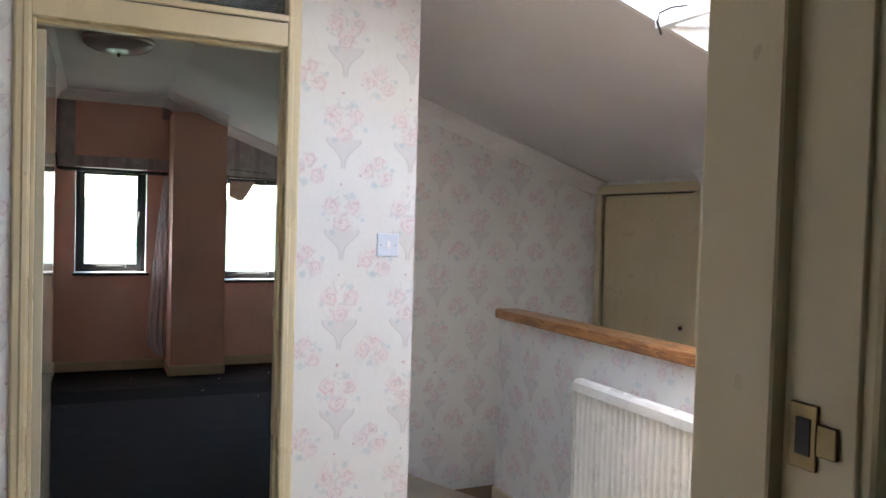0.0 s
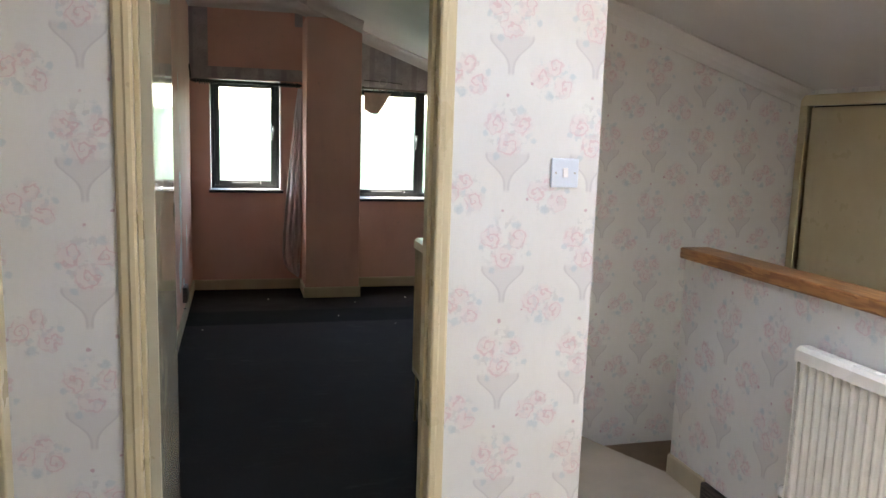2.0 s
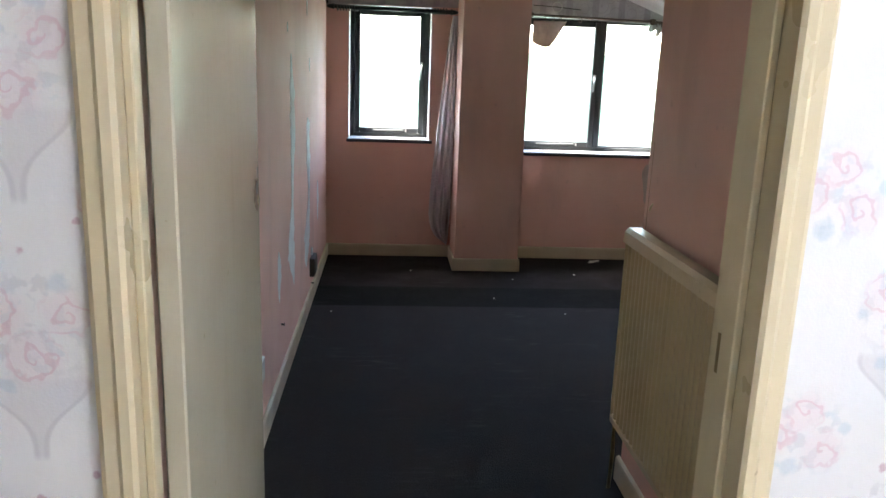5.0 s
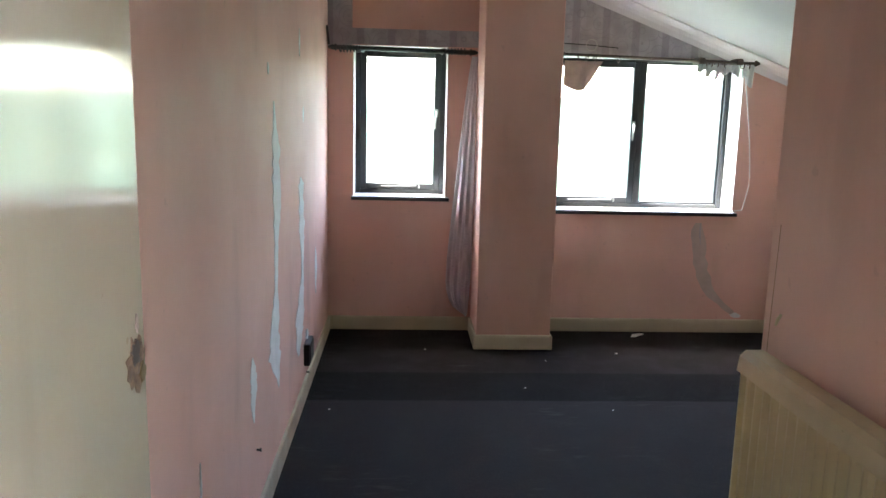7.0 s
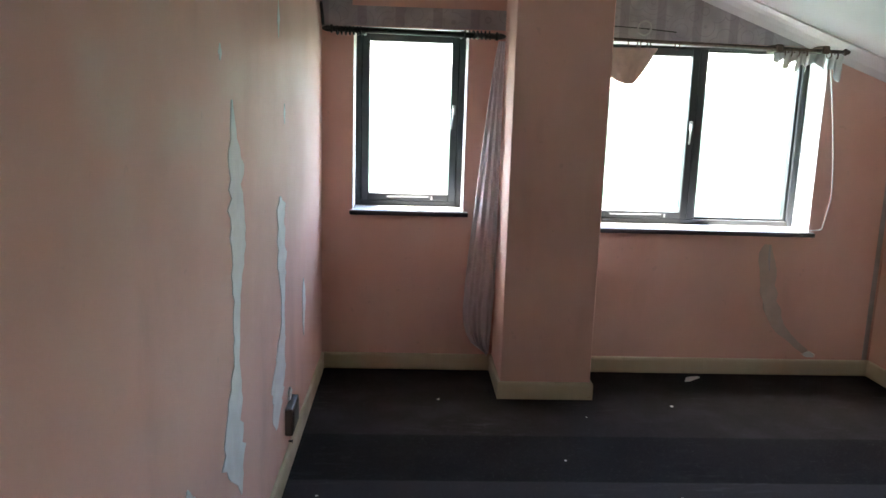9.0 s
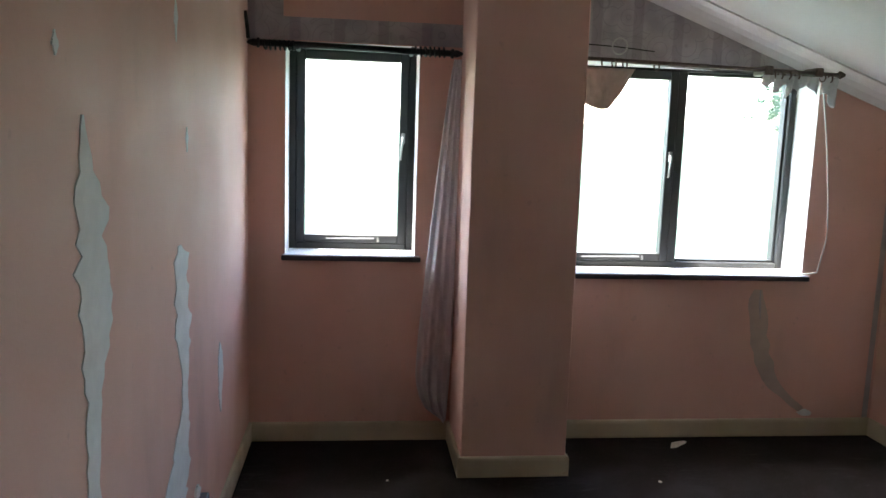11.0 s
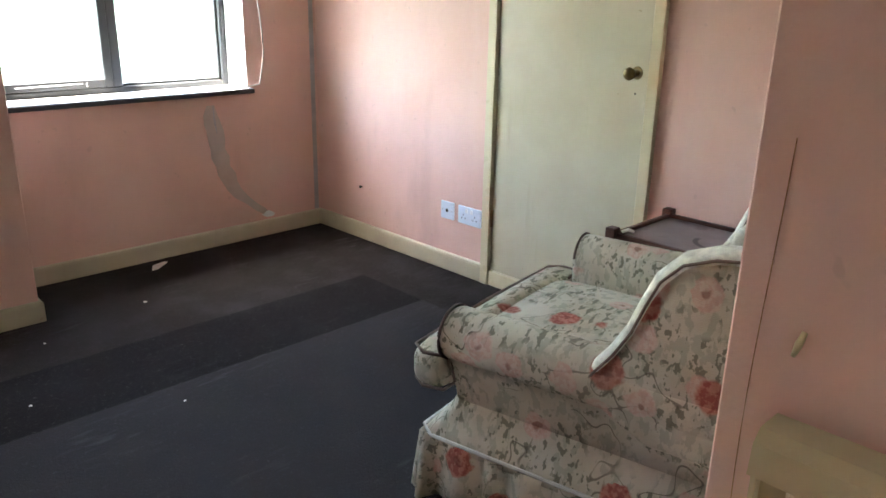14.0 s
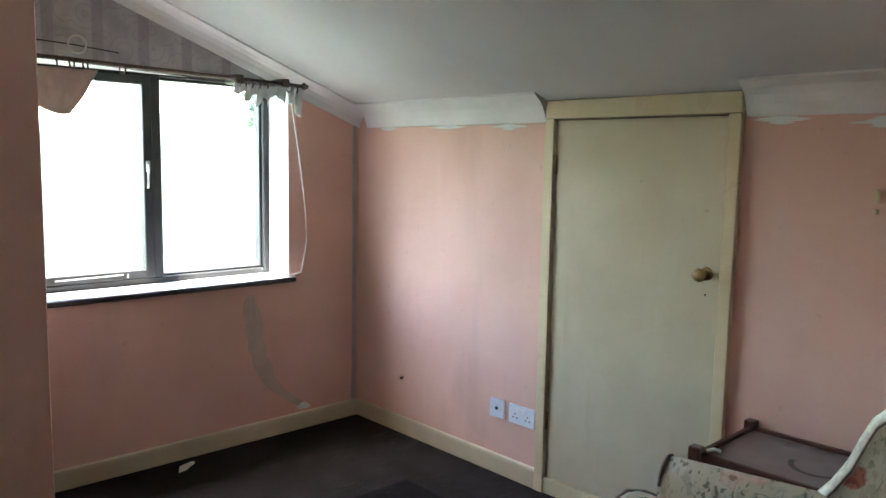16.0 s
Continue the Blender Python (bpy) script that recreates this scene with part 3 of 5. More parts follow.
for c, d in ((SK[2] + 0.004, SK[2] + 0.05), (SK[3] - 0.05, SK[3] - 0.004)):
    part("sash_rail", prism([(2.0, sash_line(2.0)), (2.48, sash_line(2.48)), (2.48, sash_line(2.48) + 0.085), (2.0, sash_line(2.0) + 0.03)], "y", c, d), M_WHITE, rw)
part("sash_rail", prism([(2.0, sash_line(2.0)), (2.04, sash_line(2.04)), (2.04, sash_line(2.04) + 0.03), (2.0, sash_line(2.0) + 0.03)], "y", SK[2] + 0.05, SK[3] - 0.05), M_WHITE, rw)
g_1 = part("pane", prism([(2.04, sash_line(2.04) + 0.015), (2.48, sash_line(2.48) + 0.04), (2.48, sash_line(2.48) + 0.045), (2.04, sash_line(2.04) + 0.02)], "y", SK[2] + 0.05, SK[3] - 0.05), M_GLASS, rw)
g_1.visible_shadow = False
part("latch_wire", tube([(2.005, SK[3] - 0.03, 2.02), (1.985, SK[3] - 0.032, 2.06), (1.995, SK[3] - 0.03, 2.09), (2.02, SK[3] - 0.06, 2.105), (2.05, SK[3] - 0.10, 2.105)], 0.004, 6), M_DARK, rw, "black wire latch")

# landing walls
HDY0, HDY1 = -0.83, -0.075
bm = bmesh.new()
box(-0.35, -0.2, -2.20, HDY0, 0, 2.46, bm=bm)
box(-0.35, -0.2, HDY1, 0.12, 0, 2.46, bm=bm)
box(-0.35, -0.2, HDY0, HDY1, 2.03, 2.46, bm=bm)
structure("landing_wall_west", bm, M_PAPER, "rose-papered landing wall with a doorway", "wall")
bm = bmesh.new()
box(HX, HX + 0.12, -2.33, 0.473, -2.6, 1.75, bm=bm)
box(HX, HX + 0.12, 1.293, 1.363, -2.6, 1.75, bm=bm)
box(HX, HX + 0.12, 0.473, 1.293, -2.6, 0.05, bm=bm)
box(HX, HX + 0.12, 0.473, 1.293, 1.60, 1.75, bm=bm)
structure("landing_wall_east", bm, M_PAPER, "rose-papered knee wall by the stairs", "wall")
bm = bmesh.new()
box(-0.35, 0.06, -2.33, -2.20, 0, 2.46, bm=bm)
prism([(0.830, -2.6), (HX, -2.6), (HX, hall_slope(HX) + 0.1), (0.830, hall_slope(0.830) + 0.04)], "y", -2.33, -2.20, bm)
box(0.06, 0.830, -2.33, -2.20, 2.05, 2.46, bm=bm)
structure("landing_wall_south", bm, M_PAPER, "rose-papered wall with a doorway", "wall")
bm = bmesh.new()
box(-0.75, -0.6, -4.6, -2.33, 0, 2.7, bm=bm)
box(2.2, 2.35, -4.6, -2.33, 0, 2.05, bm=bm)
box(-0.6, -0.35, -2.33, -2.20, 0, 2.7, bm=bm)
prism([(-0.75, 0), (2.35, 0), (2.35, hall_slope(2.35) + 0.1), (HBX, TOP + 0.1), (-0.75, TOP + 0.1)], "y", -4.75, -4.6, bm)
structure("back_room_wall", bm, M_PAPER, "papered walls of the room behind", "wall")
half_wall = structure("half_wall", box(2.152, 2.25, -2.20, 0.615, -0.25, 0.925), M_PAPER, "papered half-height wall beside the stairs", "wall")
structure("half_wall_cap", box(2.134, 2.268, -2.20, 0.635, 0.925, 0.97, 0.007, seg=2), M_WOOD, "knotty varnished pine capping", "capping")
structure("lower_floor", box(1.3, HX + 0.12, -2.3, 1.363, -2.7, -2.6), M_BROWNCARPET, "floor at the foot of the stairs", "floor")
structure("stair_tread_1", box(1.5, HX, 0.62, 1.357, -0.42, -0.19, 0.01), M_BROWNCARPET, "brown carpeted winder step", "step")
for i in range(10):
    structure("stair_tread_%d" % (i + 2), box(2.25, HX, 0.62 - 0.24 * (i + 1), 0.62 - 0.24 * i, -0.62 - 0.19 * i, -0.38 - 0.19 * i, 0.01), M_BROWNCARPET, "brown carpeted stair step", "step")
structure("stairwell_wall", box(1.3, 1.42, -2.3, 1.363, -2.6, -0.25), M_PAPER, "papered stairwell wall", "wall")


def skirting(name, p0, p1, out, m=M_SKIRT):
    structure(name, sweep(p0, p1, out, 0, SKIRT), m, "cream painted skirting board, scuffed", "skirting")


skirting("baseboard_1", (0, 0.80, 0), (0, END, 0), (1, 0, 0))
skirting("baseboard_2", (0.014, END, 0), (0.925, END, 0), (0, -1, 0))
skirting("baseboard_3", (0.925, END - 0.014, 0), (0.925, 4.271, 0), (-1, 0, 0))
skirting("baseboard_4", (0.925, 4.285, 0), (1.375, 4.285, 0), (0, -1, 0))
skirting("baseboard_5", (1.375, 4.271, 0), (1.375, END - 0.014, 0), (1, 0, 0))
skirting("baseboard_6", (1.389, END, 0), (RX, END, 0), (0, -1, 0))
skirting("baseboard_7", (RX, END - 0.014, 0), (RX, 3.41, 0), (-1, 0, 0))
skirting("baseboard_8", (RX, 2.572, 0), (RX, 1.47, 0), (-1, 0, 0))
skirting("baseboard_9", (1.28, 1.437, 0), (RX, 1.437, 0), (0, 1, 0))
skirting("baseboard_10", (1.266, 0.12, 0), (1.266, 1.451, 0), (-1, 0, 0))
skirting("baseboard_11", (2.152, 0.36, 0), (2.152, 0.615, 0), (-1, 0, 0))
skirting("baseboard_12", (1.431, 1.357, 0), (1.90, 1.357, 0), (0, -1, 0), M_BEIGE)


def coving(name, p0, p1, out, rise=0.0):
    structure(name, sweep(p0, p1, out, rise, COVE), M_COVE, "white plaster coving, grubby and chipped", "coving")


coving("trim_1", (BX, END, TOP), (RX, END, slope(RX)), (0, -1, 0))
coving("trim_2", (0, END, TOP), (0.925, END, TOP), (0, -1, 0))
coving("trim_3", (0, 0.12, TOP), (0, END, TOP), (1, 0, 0))
coving("trim_4", (RX, END - 0.08, slope(RX)), (RX, 3.415, slope(RX)), (-1, 0, 0), 0.37)
coving("trim_5", (RX, 2.565, slope(RX)), (RX, 1.437, slope(RX)), (-1, 0, 0), 0.37)
coving("trim_6", (1.431, 1.357, hall_slope(1.431)), (HX, 1.357, hall_slope(HX)), (0, -1, 0))
coving("trim_7", (HX, 0.42, hall_slope(HX)), (HX, -2.20, hall_slope(HX)), (-1, 0, 0), 0.32)
coving("trim_8", (0.925, 4.285, TOP), (1.375, 4.285, slope(1.375)), (0, -1, 0))

# ---- bedroom doorway: lining, casing, transom light ----
CAS = [(0, 0), (0, 0.011), (0.006, 0.016), (0.018, 0.017), (0.024, 0.013), (0.040, 0.013), (0.047, 0.009), (0.050, 0)]


def casing_v(x, z0, z1, side, y, facing, parent, name="casing_leg"):
    """An upright moulding whose inner edge is at x; side is +1 if it spreads to greater x."""
    part(name, prism([(x + side * a, y + facing * b) for a, b in CAS], "z", z0, z1), M_CREAM, parent)


door_frame = thing("door_frame", 0.545, 0.06, 0, "cream gloss door frame with a patterned glass transom", "door frame", kind="structure")
JX0, JX1 = 0.134, 0.928
casing_v(JX0, 0, 2.44, -1, 0.0, -1, door_frame)
casing_v(JX1, 0, 2.44, 1, 0.0, -1, door_frame)
part("jamb_post", box(0.105, JX0, -0.004, 0.074, 0, 2.40, 0.002), M_CREAM, door_frame)
part("jamb_post", box(JX1, 0.964, -0.004, 0.125, 0, 2.40, 0.002), M_CREAM, door_frame)
# dark strip set behind the hinge side as the gap's shade
part("hinge_gap_shade", box(0.105, 0.116, 0.0745, 0.122, 0, 1.985), M_DARK, door_frame, "dark strip standing for the shade in the hinge gap")
part("door_stop", box(JX0, JX0 + 0.012, 0.016, 0.048, 0, 1.985, 0.002), M_CREAM, door_frame)
part("door_stop", box(JX1 - 0.012, JX1, 0.03, 0.07, 0, 1.985, 0.002), M_CREAM, door_frame)
part("door_stop", box(JX0 + 0.012, JX1 - 0.012, 0.03, 0.07, 1.973, 1.985, 0.002), M_CREAM, door_frame)
part("transom_bar", box(JX0, JX1, -0.010, 0.125, 1.985, 2.065, 0.003), M_CREAM, door_frame)
part("transom_bead", box(JX0, JX1, -0.016, 0.0, 2.07, 2.092, 0.003), M_CREAM, door_frame)
part("head_bar", box(JX0, JX1, -0.004, 0.125, 2.37, 2.40), M_CREAM, door_frame)
part("transom_pane", box(JX0, JX1, 0.05, 0.056, 2.065, 2.37), M_OBSCURE, door_frame, "patterned obscure glass")
part("strike_plate", box(JX1 - 0.0015, JX1 + 0.001, 0.075, 0.10, 0.95, 1.01), M_BRASS, door_frame)

door = thing("bedroom_door", 0.16, 0.10, 0, "cream gloss flush door standing open against the wall", "door")
part("leaf", box(0.139, 0.171, 0.087, 0.722, 0.008, 1.965, 0.003), M_LEAFPAINT, door)
part("latch_plate", box(0.143, 0.165, 0.7215, 0.724, 0.95, 1.08), M_BRASS, door)


def chip_patch(x, y, z, hy, hz, seed, material, label):
    """A shallow splintered patch on the door's face."""
    rnd = random.Random(seed)
    bm = bmesh.new()
    ring = []
    for k in range(22):
        a = 2 * math.pi * k / 22
        r = rnd.uniform(0.62, 1.12)
        ring.append((y + hy * r * math.cos(a), z + hz * r * math.sin(a)))
    prism(ring, "x", x - 0.001, x + 0.0012, bm)
    part("chipped_patch", bm, material, door, label)


chip_patch(0.171, 0.690, 1.100, 0.030, 0.036, 3, M_RAWWOOD, "splintered bare wood round the missing handle")
chip_patch(0.1722, 0.686, 1.112, 0.013, 0.016, 5, M_BROWNBOX, "dark handle hole")
chip_patch(0.1722, 0.706, 1.085, 0.010, 0.013, 6, M_BRASS, "")
chip_patch(0.1712, 0.696, 1.146, 0.005, 0.012, 7, M_FILLER, "")
for z in (0.25, 1.70):
    part("hinge", lathe([(0, 0.006), (0.09, 0.006)], (0.134, 0.080, z), sides=10), M_BRASS, door)

# ---- the doorway that the walk starts in ----
near_frame = thing("near_door_frame", 0.46, -2.31, 0, "cream gloss doorway lining with a latch keep", "door frame", kind="structure")
part("jamb_post", box(0.800, 0.830, -2.272, -2.19, 0, 2.03, 0.002), M_CREAM, near_frame)
part("rebate_post", box(0.815, 0.830, -2.335, -2.272, 0, 2.03, 0.001), M_CREAM, near_frame)
part("jamb_post", box(0.06, 0.09, -2.335, -2.19, 0, 2.03, 0.002), M_CREAM, near_frame)
part("head_bar", box(0.06, 0.830, -2.335, -2.19, 2.03, 2.055, 0.002), M_CREAM, near_frame)
part("casing_leg", box(0.820, 0.875, -2.348, -2.33, 0, 2.08, 0.005, seg=2), M_CREAM, near_frame)
part("casing_leg", box(0.015, 0.07, -2.348, -2.33, 0, 2.08, 0.005, seg=2), M_CREAM, near_frame)
part("casing_leg", box(0.805, 0.865, -2.20, -2.182, 0, 2.08, 0.005, seg=2), M_CREAM, near_frame)
part("casing_leg", box(0.025, 0.085, -2.20, -2.182, 0, 2.08, 0.005, seg=2), M_CREAM, near_frame)
keep = part("latch_keep", box(0.8115, 0.815, -2.305, -2.280, 1.195, 1.245, 0.001), M_BRASS, near_frame, "dull brass latch keep")
part("keep_lip", box(0.811, 0.815, -2.322, -2.305, 1.208, 1.232, 0.001), M_BRASS, keep)
part("keep_slot", box(0.8105, 0.8116, -2.300, -2.287, 1.206, 1.234), M_DARK, keep)

# side doorway on the landing, its dim opening filled by a dark panel
side_frame = thing("side_door_frame", -0.27, -0.45, 0, "cream gloss frame, its open doorway filled by a dark panel", "door frame", kind="structure")
part("casing_leg", box(-0.2, -0.182, -0.077, -0.012, 0, 2.08, 0.005, seg=2), M_CREAM, side_frame)
part("casing_leg", box(-0.2, -0.182, -0.893, -0.828, 0, 2.08, 0.005, seg=2), M_CREAM, side_frame)
part("casing_head", box(-0.2, -0.182, -0.893, -0.012, 2.03, 2.09, 0.005, seg=2), M_CREAM, side_frame)
part("leaf", box(-0.30, -0.262, -0.83, -0.075, 0.005, 2.03, 0.003), M_BROWNBOX, side_frame, "dark panel in place of the dim open doorway")


# ---- windows ----
def window(name, x0, x1, z0, z1, label, mullion=None):
    """A dark timber window at the back of its reveal, with sashes, stays and handles."""
    yf = END + 0.185
    w = thing(name, (x0 + x1) / 2, yf, z0, label, "window", kind="structure")
    for a, b, c, d in ((x0, x0 + 0.035, z0, z1), (x1 - 0.035, x1, z0, z1), (x0 + 0.035, x1 - 0.035, z0, z0 + 0.04), (x0 + 0.035, x1 - 0.035, z1 - 0.015, z1)):
        part("frame_rail", box(a, b, yf, yf + 0.07, c, d, 0.004), M_FRAME, w)
    lights = [(x0 + 0.035, x1 - 0.035, True)]
    if mullion:
        part("mullion", box(mullion - 0.022, mullion + 0.022, yf - 0.004, yf + 0.07, z0 + 0.04, z1 - 0.015, 0.004), M_FRAME, w)
        lights = [(x0 + 0.035, mullion - 0.022, True), (mullion + 0.022, x1 - 0.035, False)]
    for a, b, opens in lights:
        c, d = z0 + 0.04, z1 - 0.015
        s = 0.04 if opens else 0.012
        y = yf + (-0.006 if opens else 0.02)
        sash = part("sash", box(a, a + s, y, y + 0.05, c, d, 0.004), M_FRAME, w)
        box_b = bmesh.new()
        for q in ((b - s, b, c, d), (a + s, b - s, c, c + s), (a + s, b - s, d - s, d)):
            box(q[0], q[1], y, y + 0.05, q[2], q[3], 0.004, bm=box_b)
        part("sash_rail", box_b, M_FRAME, w)
        g = part("pane", box(a + s, b - s, y + 0.025, y + 0.029, c + s, d - s), M_GLASS, w)
        g.visible_shadow = False
        if opens:
            hz = (c + d) / 2 + 0.03
            h = part("handle", box(b - s + 0.008, b - s + 0.026, y - 0.012, y, hz, hz + 0.05, 0.003), M_STEEL, w, "dull metal window handle")
            part("handle_lever", tube([(b - s + 0.017, y - 0.014, hz + 0.03), (b - s + 0.012, y - 0.03, hz + 0.0), (b - s + 0.006, y - 0.03, hz - 0.075)], [0.007, 0.006, 0.005], 8), M_STEEL, h, smooth=True)
            part("window_stay", tube([(a + 0.14, y - 0.012, c + 0.022), (b - 0.15, y - 0.014, c + 0.026)], 0.004, 6), M_STAY, w, "dull metal casement stay")
            part("stay_pin", lathe([(0, 0.006), (0.02, 0.004)], (b - 0.13, y - 0.012, c + 0.01), sides=8), M_STEEL, w)
    sill = part("window_sill", box(x0 - 0.008, x1 + 0.02, END - 0.022, yf, z0 - 0.006, z0 + 0.012, 0.002), M_SILL, w, "pale grey sill board")
    part("sill_nosing", box(x0 - 0.012, x1 + 0.024, END - 0.030, END - 0.018, z0 - 0.014, z0 + 0.008, 0.003), M_SILLEDGE, w, "dark painted sill edge")
    for a, b, c, d in ((x0, x0 + 0.003, z0 + 0.012, z1), (x1 - 0.003, x1, z0 + 0.012, z1), (x0 + 0.003, x1 - 0.003, z1 - 0.003, z1)):
        part("reveal_lining", box(a, b, END + 0.001, yf, c, d), M_COVE, w, "white painted reveal")
    return w


window("window_1", AX0, AX1, AZ0 + 0.006, AZ1, "narrow dark brown casement window with a pale sill")
window("window_2", BX0, BX1, BZ0 + 0.006, BZ1, "wide dark brown two-light window with a pale sill", 2.03)


# ---- old paper, plaster scars and repairs on the bedroom walls ----
def ragged(cx, z0, z1, width, seed, lean=0.0, rows=26):
    """The outline of a torn strip that runs down a wall: pairs of (across, up)."""
    rnd = random.Random(seed)
    left, right = [], []
    for i in range(rows + 1):
        f = i / rows
        w = width * min(1.0, 0.06 + 2.4 * f) * (0.80 + 0.20 * math.sin(8 * f + seed)) * (1.0 if f < 0.62 else 0.62) * min(1.0, 0.1 + (1 - f) * 6)
        z = z0 + (z1 - z0) * f
        c = cx + lean * f + 0.06 * width * rnd.uniform(-1, 1)
        left.append((c - max(w, 0.006) * rnd.uniform(0.38, 0.58), z))
        right.append((c + max(w, 0.006) * rnd.uniform(0.38, 0.58), z))
    return left + right[::-1]


def torn(c0, z0, z1, profile, seed, rows=44):
    """A torn strip whose width and sideways drift follow a profile of (share of the height, width, drift)."""
    rnd = random.Random(seed)
    left, right = [], []
    for i in range(rows + 1):
        f = i / rows
        k = max(j for j in range(len(profile) - 1) if profile[j][0] <= f)
        (f0, w0, d0), (f1, w1, d1) = profile[k], profile[k + 1]
        g = min(1.0, (f - f0) / (f1 - f0))
        w, c, z = w0 + (w1 - w0) * g, c0 + d0 + (d1 - d0) * g, z0 + (z1 - z0) * f
        left.append((c - w * rnd.uniform(0.34, 0.60), z))
        right.append((c + w * rnd.uniform(0.34, 0.60), z))
    return left + right[::-1]


LONG = [(0, 0.008, -0.02), (0.08, 0.05, -0.01), (0.15, 0.13, 0.02), (0.20, 0.10, 0.01), (0.30, 0.15, 0.02), (0.38, 0.13, 0.03), (0.46, 0.06, 0.0), (0.62, 0.045, -0.02), (0.72, 0.12, -0.05), (0.82, 0.17, -0.08), (0.88, 0.15, -0.05), (0.94, 0.06, -0.01), (1.0, 0.008, 0.01)]
DEEP = [(0, 0.02, 0.0), (0.05, 0.14, 0.03), (0.12, 0.10, 0.02), (0.30, 0.16, 0.03), (0.42, 0.06, 0.05), (0.56, 0.05, 0.04), (0.66, 0.13, 0.0), (0.78, 0.22, -0.04), (0.92, 0.16, -0.08), (1.0, 0.03, -0.1)]
LEAF = [(0, 0.01, 0.0), (0.2, 0.08, 0.01), (0.5, 0.10, 0.02), (0.75, 0.06, 0.0), (1.0, 0.01, 0.01)]
for cy, z0, z1, profile, seed in ((2.70, 1.42, 0.33, [(f, w * 1.4, d) for f, w, d in LONG], 1), (3.39, 1.09, 0.27, [(f, w * 1.3, d) for f, w, d in DEEP], 2), (2.205, 0.61, 0.39, LEAF, 3), (3.98, 0.66, 0.40, LEAF, 4), (1.565, 0.56, 0.42, [(0, 0.004, 0), (0.5, 0.016, 0), (1.0, 0.004, 0)], 5)):
    part("plaster_scar", prism(torn(cy, z0, z1, profile, seed), "x", 0.0, 0.0022), M_PLASTER, wall_west, "pale bare plaster where paper tore away")
for i, (cy, z0, z1, w) in enumerate(( (2.57, 1.55, 1.51, 0.03), (3.39, 1.75, 1.63, 0.04), (3.50, 1.41, 1.34, 0.03))):
    part("plaster_scar", prism(ragged(cy, z0, z1, w, i + 3), "x", 0.0, 0.0022), M_PLASTER, wall_west, "pale bare plaster where paper tore away")
STREAK = [(0, 0.05, 0.0), (0.08, 0.09, 0.0), (0.25, 0.12, 0.01), (0.45, 0.10, 0.03), (0.62, 0.09, 0.07), (0.78, 0.08, 0.14), (0.92, 0.07, 0.24), (1.0, 0.02, 0.30)]
part("filler_streak", prism(torn(2.405, 0.735, 0.105, STREAK, 7, 14), "y", END - 0.002, END), M_FILLER, wall_north, "greyish filled crack")
part("filler_scratch", prism(torn(2.415, 0.73, 0.59, [(0, 0.006, 0), (0.5, 0.012, 0.003), (1.0, 0.004, 0.012)], 8), "y", END - 0.0035, END - 0.002), M_OLD, wall_north, "dark scratch in the filler")
part("filler_streak", prism(torn(2.70, 0.135, 0.10, [(0, 0.02, 0), (0.5, 0.08, 0), (1.0, 0.04, 0.01)], 9), "y", END - 0.003, END), M_PLASTER, wall_north, "pale plaster smear above the skirting")
for y, w, h in ((4.45, 0.18, 0.02), (4.0, 0.3, 0.018), (3.62, 0.2, 0.03), (2.45, 0.2, 0.03), (2.1, 0.3, 0.05), (1.75, 0.2, 0.03)):
    part("bare_edge", prism(ragged(y, slope(RX) - 0.085, slope(RX) - 0.085 - h, w, int(y * 10)), "x", RX - 0.002, RX), M_PLASTER, wall_east, "torn paint under the coving")
bm = box(0.0, 0.15, END - 0.003, END, 1.79, TOP - 0.02)
box(0.15, 0.925, END - 0.003, END, 1.803, 1.90, bm=bm)
box(0.86, 0.925, END - 0.0035, END, 2.26, TOP - 0.02, bm=bm)
part("old_wallpaper", bm, M_OLD, wall_north, "strips of old grey wallpaper")
part("old_wallpaper", prism([(1.378, 1.778), (2.86, 1.778), (2.80, slope(2.80) - 0.02), (1.378, slope(1.378) - 0.02)], "y", END - 0.003, END), M_OLD, wall_north, "old grey striped wallpaper")
crack = [(1.2655, 1.404 + 0.004 * math.sin(9 * z), z) for z in [0.68 + 0.045 * k for k in range(12)]]
part("paint_crack", tube(crack, 0.0006, 5), M_WOOD, bpy.data.objects["wall_stair_side"], "dark crack beside the corner")

# ---- curtain poles and cloth remnants ----
pole = thing("curtain_pole", 0.46, 4.60, 1.77, "dark turned curtain pole above the narrow window", "curtain pole")
part("rod", tube([(0.06, 4.60, 1.775), (0.87, 4.60, 1.765)], 0.014, 12), M_POLE, pole, smooth=True)
FIN = [(0, 0.012), (0.004, 0.020), (0.012, 0.022), (0.016, 0.014), (0.026, 0.016), (0.040, 0.012), (0.052, 0.006), (0.056, 0.001)]
part("finial", lathe(FIN, (0.065, 4.60, 1.775), (-1, 0, 0), 14), M_POLE, pole, smooth=True)
part("finial", lathe(FIN, (0.862, 4.60, 1.765), (1, 0, 0), 14), M_POLE, pole, smooth=True)
for x in (0.085, 0.105, 0.125, 0.145, 0.165, 0.185, 0.20, 0.715, 0.735, 0.755, 0.775, 0.795, 0.815, 0.835):
    part("ring", torus((x, 4.60, 1.768), (1, 0.2 * math.sin(x * 60), 0.1), 0.019, 0.0045, n=12, m=6), M_POLE, pole, smooth=True)
for x in (0.215, 0.70):
    part("bracket", box(x - 0.008, x + 0.008, 4.595, END, 1.755, 1.785, 0.003), M_POLE, pole)
part("wall_hook", tube([(0.004, 4.60, 1.90), (0.012, 4.60, 1.84), (0.016, 4.60, 1.79)], 0.008, 6), M_POLE, pole)

